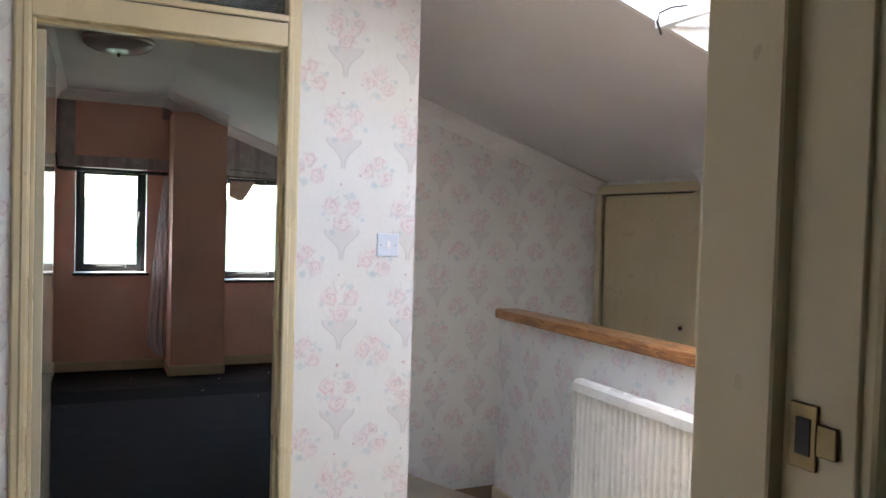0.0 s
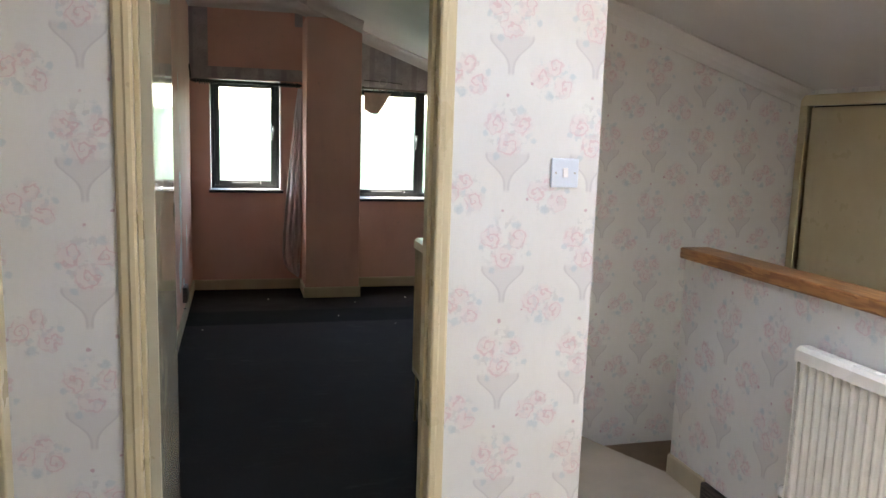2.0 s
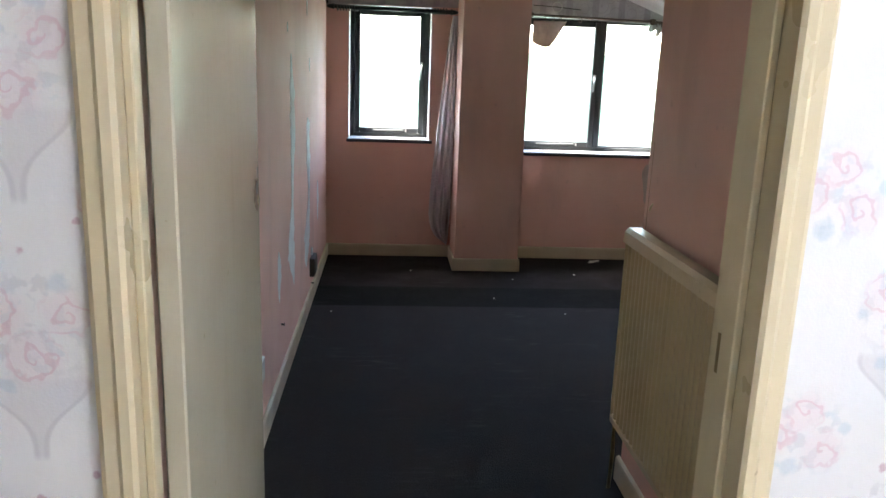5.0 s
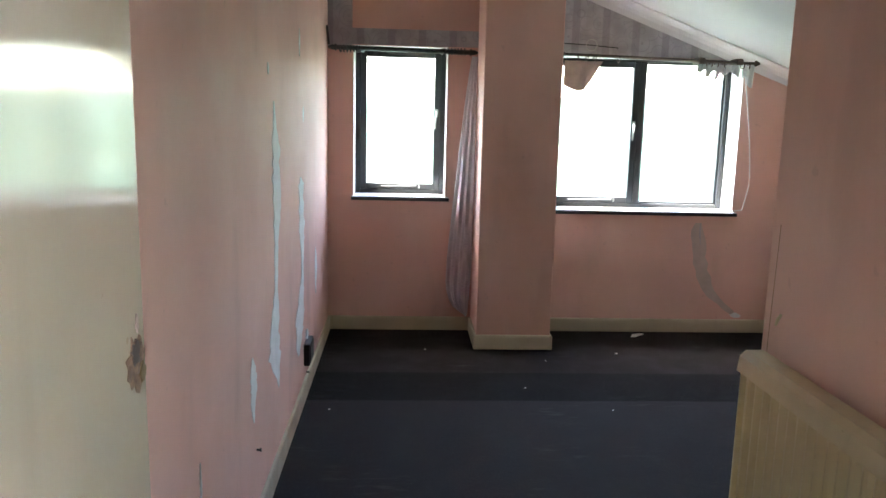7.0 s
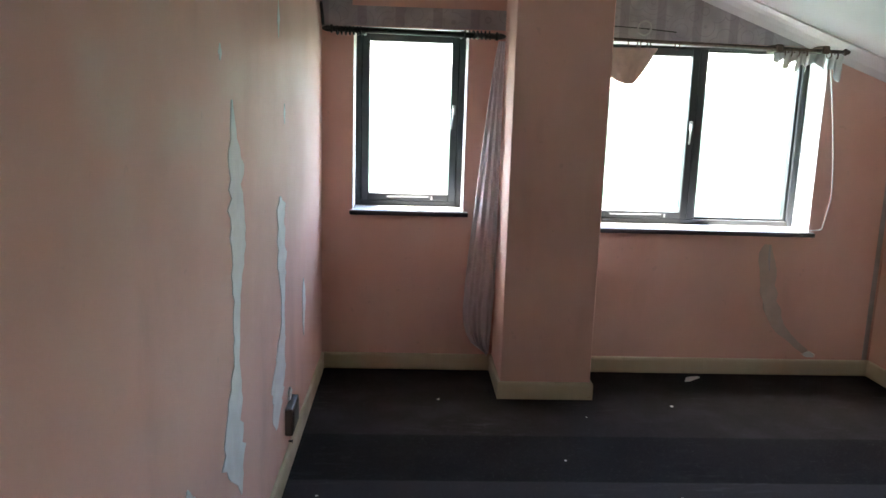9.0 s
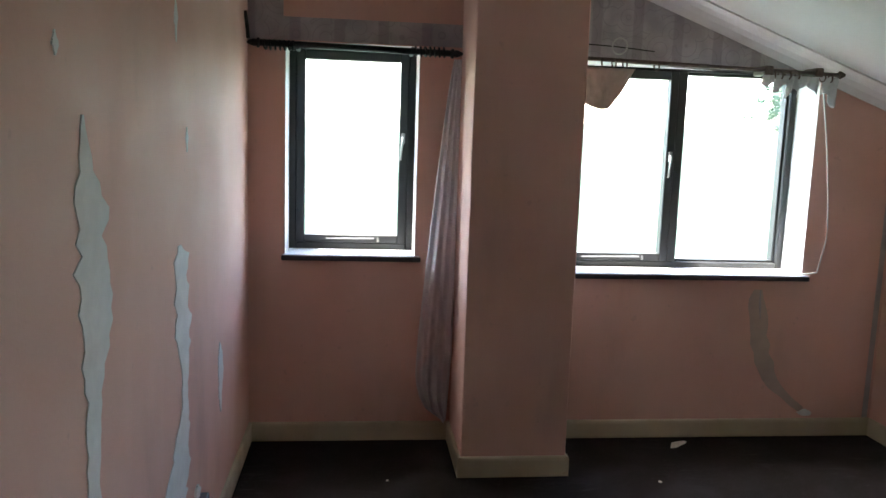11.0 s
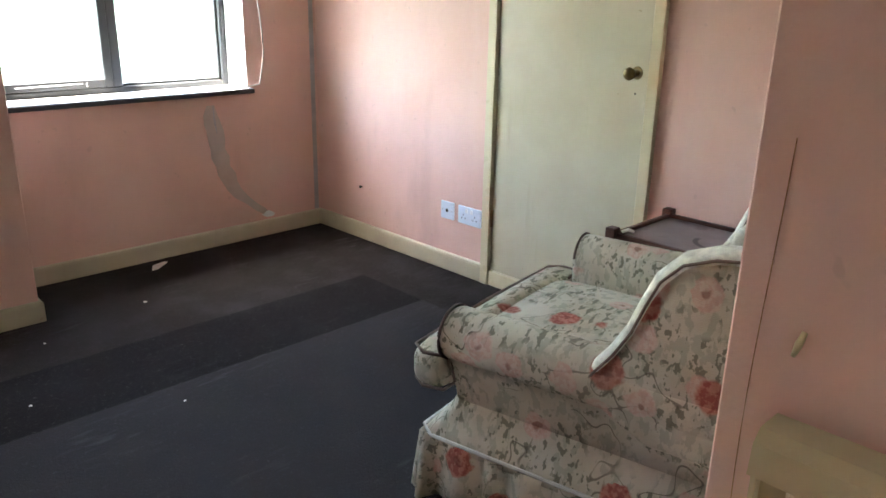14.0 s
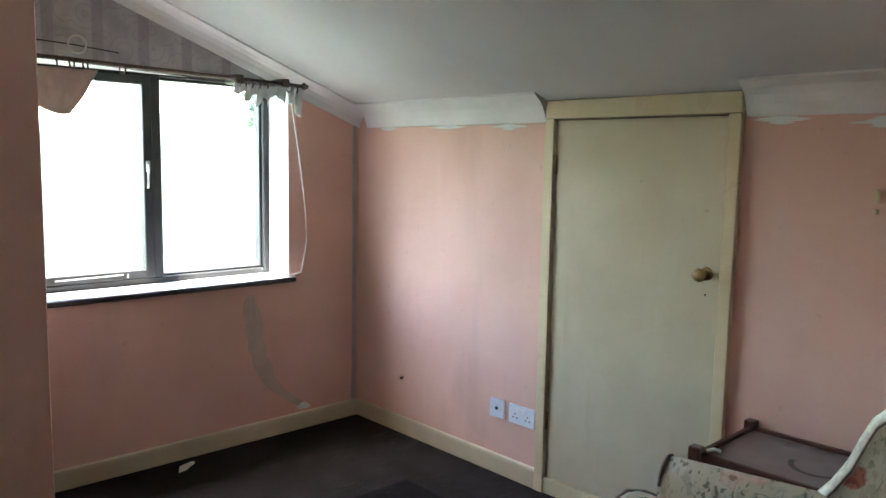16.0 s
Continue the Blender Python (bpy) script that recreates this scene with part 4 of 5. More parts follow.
pole2 = thing("curtain_pole", 2.05, 4.60, 1.76, "thin brown curtain pole with rings above the wide window", "curtain pole")
part("rod", tube([(1.44, 4.60, 1.772), (2.64, 4.60, 1.748)], 0.009, 10), M_RODBROWN, pole2, smooth=True)
FIN2 = [(0, 0.010), (0.004, 0.017), (0.012, 0.018), (0.016, 0.011), (0.022, 0.013), (0.032, 0.008), (0.036, 0.001)]
part("finial", lathe(FIN2, (1.445, 4.60, 1.772), (-1, 0, 0), 12), M_RODBROWN, pole2, smooth=True)
part("finial", lathe(FIN2, (2.635, 4.60, 1.748), (1, 0, 0), 12), M_RODBROWN, pole2, smooth=True)
for x in (1.53, 1.585, 1.635, 1.78, 2.33, 2.36, 2.395, 2.44, 2.56, 2.60):
    part("ring", torus((x, 4.60, 1.757 - 0.02 * (x - 1.44)), (1, 0.3 * math.sin(x * 40), 0.15), 0.019, 0.0035, n=12, m=6), M_RODBROWN, pole2, smooth=True)
part("ring", torus((1.62, 4.64, 1.835), (0, 1, 0.1), 0.034, 0.004, n=16, m=6), M_STEEL, pole2, "loose metal ring", smooth=True)
for x in (2.30, 2.54):
    part("bracket", box(x - 0.02, x + 0.02, 4.585, END, 1.735, 1.775, 0.006), M_RODBROWN, pole2)
part("hook_wire", tube([(1.46, 4.69, 1.845), (1.62, 4.685, 1.838), (1.80, 4.69, 1.825)], 0.003, 5), M_DARK, pole2)


def cloth(name, width, drop, origin, mat_, label, waves=3, depth=0.015, seed=1, category="cloth"):
    """A hanging scrap of cloth with folds and an uneven hem."""
    rnd = random.Random(seed)
    bm = bmesh.new()
    nx, nz = 24, 14
    grid = []
    for j in range(nz + 1):
        f = j / nz
        row = []
        for i in range(nx + 1):
            u = i / nx
            d = drop(u)
            x = (u - 0.5) * width
            y = depth * math.sin(2 * math.pi * waves * u + 1.3 * f) * (0.5 + 0.5 * f) + 0.004 * rnd.uniform(-1, 1)
            row.append(bm.verts.new((x, y, -d * f)))
        grid.append(row)
    for j in range(nz):
        for i in range(nx):
            bm.faces.new((grid[j][i], grid[j][i + 1], grid[j + 1][i + 1], grid[j + 1][i]))
    ob = part(name, bm, mat_, smooth=True)
    ob.location = origin
    sol = ob.modifiers.new("thickness", "SOLIDIFY")
    sol.thickness = 0.0015
    return tagged(ob, label, category)


cloth("torn_curtain", 0.235, lambda u: 0.13 + 0.05 * math.sin(3.2 * u + 0.3) - 0.15 * max(0, u - 0.55) * 1.6, (1.565, 4.60, 1.735), M_CLOTH, "torn peach curtain remnant hanging from the pole", 2, 0.008)
for k, (x, w, d) in enumerate(((2.305, 0.06, 0.05), (2.365, 0.07, 0.075), (2.42, 0.06, 0.10), (2.50, 0.09, 0.075), (2.60, 0.075, 0.13))):
    cloth("curtain_frill", w, lambda u, d=d, k=k: d * (0.8 + 0.25 * math.sin(5 * u + k)), (x, 4.595, 1.735), M_FRILL, "torn white curtain heading frill", 2, 0.012, seed=k)


def net_curtain():
    """A limp net, gathered at the pole, that swells downward and closes again at its hem."""
    rnd = random.Random(4)
    bm = bmesh.new()
    nx, nz = 30, 30
    grid = []
    for j in range(nz + 1):
        f = j / nz
        w = 0.035 + 0.125 * min(1.0, f / 0.78) ** 0.8
        if f > 0.84:
            w *= math.sqrt(max(0.02, 1 - ((f - 0.84) / 0.16) ** 2))
        right = 0.918 - 0.03 * max(0.0, f - 0.8) * 5 * 0.6
        row = []
        for i in range(nx + 1):
            u = i / nx
            y = 4.625 + 0.016 * math.sin(2 * math.pi * 3.2 * u + 1.8 * f) * (0.4 + 0.6 * f) + 0.003 * rnd.uniform(-1, 1)
            row.append(bm.verts.new((right - w * (1 - u), y, 1.745 - 1.63 * f + 0.01 * math.sin(9 * u) * f)))
        grid.append(row)
    for j in range(nz):
        for i in range(nx):
            bm.faces.new((grid[j][i], grid[j][i + 1], grid[j + 1][i + 1], grid[j + 1][i]))
    ob = part("net_curtain", bm, M_NET, smooth=True)
    return tagged(ob, "limp sheer white net curtain beside the pillar", "curtain")


net_curtain()
cord = [(2.60 + 0.10 * math.sin(math.pi * 0.5 * f) * (1 - max(0, f - 0.8) * 1.9), 4.65, 1.70 - 0.87 * f) for f in [k / 16 for k in range(17)]] + [(2.60, 4.67, 0.818), (2.545, 4.69, 0.815)]
tagged(part("pull_cord", tube(cord, 0.0035, 6), M_WHITE, smooth=True), "white curtain pull cord looped over the sill", "cord")


# ---- radiators ----
def radiator(xf, xw, y0, y1, z0, z1, m, label, valve_end):
    """A pressed steel panel: fluted front, rolled top, end caps, valve and pipe."""
    r = thing("radiator", (xf + xw) / 2, (y0 + y1) / 2, z0, label, "radiator")
    bm = bmesh.new()
    pitch, n = 0.0335, int((y1 - y0 - 0.03) / 0.0335)
    s = (y1 - y0 - n * pitch) / 2
    prof = [(xf + 0.016, y0 + 0.004)]
    for i in range(n):
        a = y0 + s + i * pitch
        prof += [(xf + 0.012, a + 0.003), (xf + 0.003, a + 0.009), (xf, a + 0.014), (xf, a + pitch - 0.014), (xf + 0.003, a + pitch - 0.009), (xf + 0.012, a + pitch - 0.003)]
    prof += [(xf + 0.016, y1 - 0.004), (xf + 0.05, y1 - 0.004), (xf + 0.05, y0 + 0.004)]
    prism(prof, "z", z0 + 0.03, z1 - 0.045, bm)
    part("fluted_panel", bm, m, r)
    part("top_rail", prism([(xf - 0.004, z1 - 0.045), (xf + 0.0, z1 - 0.012), (xf + 0.012, z1), (xw - 0.03, z1), (xw - 0.02, z1 - 0.01), (xw - 0.02, z1 - 0.045)], "y", y0 - 0.002, y1 + 0.002), m, r)
    part("bottom_rail", box(xf + 0.002, xf + 0.05, y0, y1, z0, z0 + 0.03, 0.006), m, r)
    for y in (y0, y1 - 0.004):
        part("end_cap", box(xf + 0.004, xw - 0.022, y - 0.001, y + 0.005, z0 + 0.01, z1 - 0.04, 0.001), m, r)
    for y in (y0 + 0.12, y1 - 0.12):
        part("bracket", box(xf + 0.05, xw, y - 0.015, y + 0.015, z0 + 0.1, z1 - 0.1), M_DARK, r)
    yv = y1 + 0.03 if valve_end > 0 else y0 - 0.03
    xv = xf + 0.03
    v = part("valve", lathe([(0, 0.010), (0.03, 0.010), (0.032, 0.014), (0.045, 0.014), (0.048, 0.010)], (xv, yv, z0 + 0.01), (0, 0, 1), 12), M_STEEL, r, "chrome valve", smooth=True)
    part("valve_cap", lathe([(0, 0.012), (0.006, 0.017), (0.03, 0.016), (0.036, 0.010)], (xv, yv, z0 + 0.058), (0, 0, 1), 14), M_WHITE, v, "white plastic cap", smooth=True)
    part("valve_tail", tube([(xv, yv, z0 + 0.03), (xv, yv - 0.03 * valve_end, z0 + 0.03)], 0.009, 8), M_STEEL, v)
    part("pipe", tube([(xv, yv, z0 + 0.012), (xv + 0.004, yv, z0 * 0.5), (xv, yv, 0.0)], 0.0075, 8), M_BRASS, r, "bare copper pipe", smooth=True)
    return r


radiator(2.075, 2.152, -1.42, -0.150, 0.20, 0.775, M_RADWHITE, "white fluted panel radiator on the half wall", 1)
radiator(1.186, 1.266, 0.30, 1.362, 0.26, 0.912, M_RADCREAM, "yellowed fluted panel radiator beside the doorway", 1)
grille = thing("floor_grille", 2.14, 0.15, 0, "dark brown vent grille at the foot of the half wall", "vent")
part("frame", box(2.126, 2.152, -0.10, 0.355, 0.0, 0.082, 0.004), M_BROWNBOX, grille)
for k in range(4):
    part("slat", box(2.122, 2.128, -0.085, 0.34, 0.014 + 0.016 * k, 0.022 + 0.016 * k, 0.001), M_DARK, grille)

# ---- small doors in the knee walls ----
hatch = thing("eaves_door", HX, 0.88, 0.05, "dull cream eaves door with a plain frame", "door")
part("leaf", box(HX + 0.012, HX + 0.03, 0.478, 1.288, 0.055, 1.592, 0.002), M_CREAM, hatch)
part("frame_post", box(HX - 0.014, HX + 0.03, 1.293, 1.345, 0.0, 1.60, 0.003), M_CREAM, hatch)
part("frame_post", box(HX - 0.014, HX + 0.03, 0.425, 0.473, 0.0, 1.60, 0.003), M_CREAM, hatch)
part("frame_head", box(HX - 0.014, HX + 0.03, 0.425, 1.345, 1.60, 1.655, 0.003), M_CREAM, hatch)
# unseen box added behind the leaf to stop daylight leaking past it
part("light_block", box(HX + 0.031, HX + 0.118, 0.40, 1.36, 0.0, 1.66), M_DARK, hatch)
part("catch", lathe([(0, 0.012), (0.012, 0.012), (0.014, 0.006)], (HX + 0.012, 0.56, 0.85), (-1, 0, 0), 10), M_DARK, hatch)

cup = thing("cupboard_door", RX, 3.03, 0, "pale cream flush door in the knee wall, closed", "door")
part("leaf", box(RX - 0.004, RX + 0.032, DY0 + 0.006, DY1 - 0.004, 0.075, DZ1 - 0.006, 0.002), M_DOOR, cup)
part("frame_post", box(RX - 0.022, RX + 0.04, DY1, DY1 + 0.046, 0, DZ1, 0.003), M_CREAM, cup)
part("frame_post", box(RX - 0.022, RX + 0.04, DY0 - 0.046, DY0, 0, DZ1, 0.003), M_CREAM, cup)
part("frame_head", box(RX - 0.022, RX + 0.04, DY0 - 0.046, DY1 + 0.046, DZ1, DZ1 + 0.072, 0.003), M_CREAM, cup)
part("threshold", box(RX - 0.014, RX + 0.04, DY0, DY1, 0, 0.07, 0.003), M_CREAM, cup)
# another unseen box, added to keep outside light from the door's gaps
part("light_block", box(RX + 0.033, RX + 0.118, DY0 + 0.002, DY1 - 0.002, 0.0, DZ1 - 0.002), M_DARK, cup)
kn = part("knob", lathe([(0, 0.013), (0.006, 0.012), (0.02, 0.008), (0.032, 0.010), (0.042, 0.020), (0.054, 0.024), (0.064, 0.020), (0.070, 0.008)], (RX - 0.004, DY0 + 0.055, 1.03), (-1, 0, 0), 18), M_BRASS, cup, "tarnished brass knob", smooth=True)
part("knob_rose", lathe([(0, 0.024), (0.004, 0.022)], (RX - 0.004, DY0 + 0.055, 1.03), (-1, 0, 0), 18), M_BRASS, kn)
part("keyhole", lathe([(0, 0.004), (0.001, 0.004)], (RX - 0.0045, DY0 + 0.055, 0.955), (-1, 0, 0), 8), M_DARK, cup)
for z in (0.322, 1.396):
    part("hinge", box(RX - 0.014, RX - 0.004, DY1 - 0.010, DY1 + 0.006, z - 0.04, z + 0.04, 0.002), M_BRASS, cup)


# ---- electrical plates and wall bits ----
def plate(name, y0, y1, z0, z1, label):
    t = thing(name, RX, (y0 + y1) / 2, z0, label, "socket")
    part("plate", box(RX - 0.010, RX, y0, y1, z0, z1, 0.003, seg=2), M_BLUEWHITE, t)
    return t


s1 = plate("aerial_socket", 3.600, 3.686, 0.258, 0.344, "white single wall socket plate")
part("socket_hole", lathe([(0, 0.009), (0.002, 0.008)], (RX - 0.010, 3.643, 0.301), (-1, 0, 0), 12), M_DARK, s1)
for dy in (-0.03, 0.03):
    part("screw", lathe([(0, 0.004), (0.001, 0.004)], (RX - 0.010, 3.643 + dy, 0.301), (-1, 0, 0), 8), M_STEEL, s1)
s2 = plate("double_socket", 3.4225, 3.5695, 0.258, 0.344, "white double plug socket on the knee wall")
for dy in (-0.036, 0.036):
    part("switch", box(RX - 0.014, RX - 0.009, 3.496 + dy * 0.45 - 0.008, 3.496 + dy * 0.45 + 0.008, 0.315, 0.335, 0.001), M_WHITE, s2)
    for a, b in ((0, 0.03), (-0.011, 0.012), (0.011, 0.012)):
        part("pin_hole", box(RX - 0.0105, RX - 0.0095, 3.496 + dy + a - 0.003, 3.496 + dy + a + 0.003, 0.273 + b * 0.9, 0.279 + b * 0.9), M_DARK, s2)
sw = thing("light_switch", 1.322, 0.0, 1.294, "white single rocker light switch on rose wallpaper", "light switch")
part("plate", box(1.279, 1.365, -0.010, 0.0, 1.251, 1.337, 0.003, seg=2), M_BLUEWHITE, sw)
part("rocker", prism([(-0.010, 1.281), (-0.016, 1.282), (-0.012, 1.308), (-0.010, 1.309)], "x", 1.3145, 1.3295), M_WHITE, sw)
for x in (1.292, 1.352):
    part("screw", lathe([(0, 0.0035), (0.001, 0.0035)], (x, -0.010, 1.294), (0, -1, 0), 8), M_STEEL, sw)
bs = thing("brown_socket", 0.0, 3.54, 0.19, "dark brown surface socket box with torn paint around", "socket")
part("box", box(0, 0.03, 3.46, 3.62, 0.16, 0.27, 0.005, seg=2), M_BROWNBOX, bs)
part("face", box(0.03, 0.033, 3.475, 3.605, 0.172, 0.258, 0.002), M_DARK, bs)
part("torn_paper", prism(ragged(3.56, 0.32, 0.27, 0.10, 8), "x", 0.001, 0.008), M_PLASTER, bs, "torn paper edge")
gp = thing("blank_plate", 0.0, 1.73, 0.27, "grey metal blanking plate low on the wall", "socket")
part("plate", box(0, 0.010, 1.66, 1.75, 0.24, 0.33, 0.003), M_STEEL, gp)
hk = thing("wall_hook", RX, 2.153, 1.30, "pair of cream wall hooks on the knee wall", "hook")
part("hook_body", box(RX - 0.014, RX, 2.145, 2.161, 1.305, 1.345, 0.004), M_CREAM, hk)
part("hook_tip", box(RX - 0.016, RX, 2.146, 2.161, 1.270, 1.287, 0.004), M_CREAM, hk)
pl = thing("wall_plug", 1.266, 1.362, 0.99, "cream plastic plug stub in the pink wall", "wall plug")
part("stub", tube([(1.266, 1.362, 0.99), (1.260, 1.364, 0.978), (1.258, 1.367, 0.965)], [0.003, 0.004, 0.0025], 8), M_CREAM, pl, smooth=True)
for i, (x, y, z, ax) in enumerate(((RX, 4.31, 0.29, (-1, 0, 0)), (0.0, 2.25, 0.28, (1, 0, 0)), (0.0, 3.55, 0.10, (1, 0, 0)))):
    tagged(part("wall_nail", lathe([(0, 0.004), (0.012, 0.004), (0.013, 0.008), (0.016, 0.006)], (x, y, z), ax, 8), M_DARK), "dark nail stub sticking out of the pink wall", "nail")

# ---- ceiling lamp ----
lamp = thing("ceiling_lamp", 0.435, 2.42, TOP, "smoked glass dome lamp on the bedroom ceiling, unlit", "ceiling lamp")
part("base_ring", lathe([(0, 0.205), (0.02, 0.212), (0.03, 0.205)], (0.435, 2.42, TOP), (0, 0, -1), 32), M_STEEL, lamp, smooth=True)
part("dome", lathe([(0, 0.200), (0.012, 0.198), (0.03, 0.18), (0.046, 0.145), (0.058, 0.095), (0.064, 0.04), (0.066, 0.01)], (0.435, 2.42, TOP - 0.028), (0, 0, -1), 32), M_LAMP, lamp, "smoked glass dome", smooth=True)
part("finial", lathe([(0, 0.012), (0.01, 0.014), (0.02, 0.006)], (0.435, 2.42, TOP - 0.094), (0, 0, -1), 12), M_DARK, lamp, smooth=True)


# ---- armchair (its own axes: y forward, x to the sitter's right) ----
def soft(x0, x1, y0, y1, z0, z1, r=0.04, puff=0.0):
    bm = box(x0, x1, y0, y1, z0, z1)
    bmesh.ops.subdivide_edges(bm, edges=bm.edges[:], cuts=9, use_grid_fill=True)
    c = Vector(((x0 + x1) / 2, (y0 + y1) / 2, (z0 + z1) / 2))
    h = Vector(((x1 - x0) / 2, (y1 - y0) / 2, (z1 - z0) / 2))
    for v in bm.verts:
        d = v.co - c
        inner = Vector([max(-(h[i] - r), min(h[i] - r, d[i])) for i in range(3)])
        q = d - inner
        if q.length > 1e-6:
            d = inner + q.normalized() * r
        if puff:
            d.z += puff * (1 if d.z > 0 else -0.3) * max(0, 1 - (d.x / h.x) ** 2) * max(0, 1 - (d.y / h.y) ** 2)
        v.co = c + d
    return bm


chair = thing("armchair", 2.20, 2.095, 0, "worn floral wing armchair with a frilled valance", "armchair", rz=11)


def flared_base():
    """The upholstered base, which flares forward and sideways towards the valance."""
    bm = bmesh.new()
    rings = []
    for z, hx, yf in ((0.43, 0.335, 0.300), (0.38, 0.340, 0.308), (0.33, 0.350, 0.322), (0.28, 0.366, 0.345), (0.24, 0.384, 0.376), (0.205, 0.400, 0.402), (0.185, 0.402, 0.405)):
        ring, r, yb = [], 0.05, -0.43
        for cx, cy, a0 in ((hx - r, yf - r, 0), (-hx + r, yf - r, 90), (-hx + r, yb + r, 180), (hx - r, yb + r, 270)):
            for k in range(5):
                a = radians(a0 + 22.5 * k)
                ring.append(bm.verts.new((cx + r * math.cos(a), cy + r * math.sin(a), z)))
        rings.append(ring)
    n = len(rings[0])
    for a, b in zip(rings, rings[1:]):
        for k in range(n):
            bm.faces.new((a[k], a[(k + 1) % n], b[(k + 1) % n], b[k]))
    bm.faces.new(rings[0])
    bm.faces.new(rings[-1][::-1])
    return bm


part("base", flared_base(), M_FABRIC, chair, local=True, smooth=True)
bm = soft(-0.308, 0.308, -0.24, 0.42, 0.32, 0.440, 0.035, 0.020)
merge(bm, soft(-0.400, 0.400, 0.322, 0.442, 0.325, 0.448, 0.045, 0.010))
seat = part("seat_cushion", bm, M_FABRIC, chair, smooth=True, local=True)
T = [(0.310, 0.330), (0.390, 0.334), (0.402, 0.390), (0.372, 0.434), (0.0, 0.446), (-0.372, 0.434), (-0.402, 0.390), (-0.390, 0.334), (-0.310, 0.330)]
for z in (0.340, 0.434):
    part("piping", tube([(x, y, z) for x, y in T], 0.0045, 6), M_PIPING, seat, local=True, smooth=True)
WING = [(-0.068, 0.520), (-0.084, 0.545), (-0.118, 0.590), (-0.152, 0.650), (-0.176, 0.715), (-0.200, 0.772), (-0.240, 0.815), (-0.300, 0.838), (-0.390, 0.850), (-0.470, 0.862)]
for s in (-1, 1):
    # rolled arm: an upright panel that curls outward at the top
    roll = [(s * (0.374 + 0.070 * math.cos(a)), 0.502 + 0.068 * math.sin(a)) for a in (radians(-78 + 256 * k / 20) for k in range(21))]
    outline = [(s * 0.304, 0.31), (s * 0.358, 0.31), (s * 0.366, 0.36)] + roll
    bm = prism(outline, "y", -0.38, 0.318)
    bmesh.ops.bevel(bm, geom=[e for e in bm.edges if abs(e.verts[0].co.y - e.verts[1].co.y) < 1e-6], offset=0.014, segments=3, affect="EDGES", profile=0.5)
    arm = part("arm", bm, M_FABRIC, chair, local=True, smooth=True)
    part("piping", tube([(x, 0.315, z) for x, z in outline[2:]], 0.0042, 6), M_PIPING, arm, local=True, smooth=True)
    # wing: its front edge climbs in an S from the arm and runs level to the back
    out = WING + [(-0.51, 0.86), (-0.47, 0.40), (-0.20, 0.40), (-0.085, 0.46)]
    bm = prism(out, "x", s * 0.368, s * 0.434)
    bmesh.ops.bevel(bm, geom=bm.edges[:], offset=0.016, segments=3, affect="EDGES", profile=0.5)
    wing = part("wing", bm, M_FABRIC, chair, local=True, smooth=True)
    border = bmesh.new()
    rows = []
    for i, (y, z) in enumerate(WING):
        y0, z0 = WING[max(i - 1, 0)]
        y1, z1 = WING[min(i + 1, len(WING) - 1)]
        n = Vector((0, z1 - z0, y0 - y1)).normalized()
        w = 0.016 if i == 0 else 0.036
        rows.append([border.verts.new(Vector((s * (0.401 + w * math.cos(a)), y, z)) + n * (0.020 * math.sin(a))) for a in (2 * math.pi * k / 10 for k in range(10))])
    for a, b in zip(rows, rows[1:]):
        for k in range(10):
            border.faces.new((a[k], a[(k + 1) % 10], b[(k + 1) % 10], b[k]))
    border.faces.new(rows[0])
    border.faces.new(rows[-1][::-1])
    part("wing_border", border, M_LITBORDER, wing, "border strip coloured pale for the window light on it", local=True, smooth=True)
    for x in (0.367, 0.436):
        part("piping", tube([(s * x, y, z) for y, z in WING], 0.0036, 6), M_PIPING, wing, local=True, smooth=True)
bm = soft(-0.335, 0.335, -0.09, 0.08, 0.0, 0.47, 0.06, 0.0)
bmesh.ops.rotate(bm, verts=bm.verts, cent=(0, 0, 0), matrix=Matrix.Rotation(radians(14), 3, "X"))
bmesh.ops.translate(bm, verts=bm.verts, vec=(0, -0.27, 0.43))
part("back_cushion", bm, M_FABRIC, chair, local=True, smooth=True)
part("cushion_border", tube([(-0.335, -0.215, 0.47), (-0.338, -0.255, 0.62), (-0.338, -0.295, 0.76), (-0.325, -0.325, 0.87)], [0.02, 0.034, 0.034, 0.02], 8), M_LITBORDER, bpy.data.objects["back_cushion"], "cushion edge coloured pale for the window light on it", local=True, smooth=True)
bm = soft(-0.38, 0.38, -0.05, 0.05, 0.0, 0.72, 0.03)
bmesh.ops.rotate(bm, verts=bm.verts, cent=(0, 0, 0), matrix=Matrix.Rotation(radians(8), 3, "X"))
bmesh.ops.translate(bm, verts=bm.verts, vec=(0, -0.40, 0.17))
part("back_panel", bm, M_FABRIC, chair, local=True, smooth=True)


def frill(p0, p1, n, out):
    """A pleated valance between two corners, from the seam down to just over the floor."""
    bm = bmesh.new()
    a, b, o = Vector(p0), Vector(p1), Vector(out)
    rows = []
    for z, amp, push in ((0.205, 0.002, 0.0), (0.165, 0.010, 0.004), (0.085, 0.019, 0.010), (0.022, 0.025, 0.014)):
        rows.append([bm.verts.new(a.lerp(b, i / n) + o * (push + amp * math.sin(i * 0.62 + 0.9 * math.sin(i * 0.29))) + Vector((0, 0, z))) for i in range(n + 1)])
    for r0, r1 in zip(rows, rows[1:]):
        for i in range(n):
            bm.faces.new((r0[i], r0[i + 1], r1[i + 1], r1[i]))
    return bm


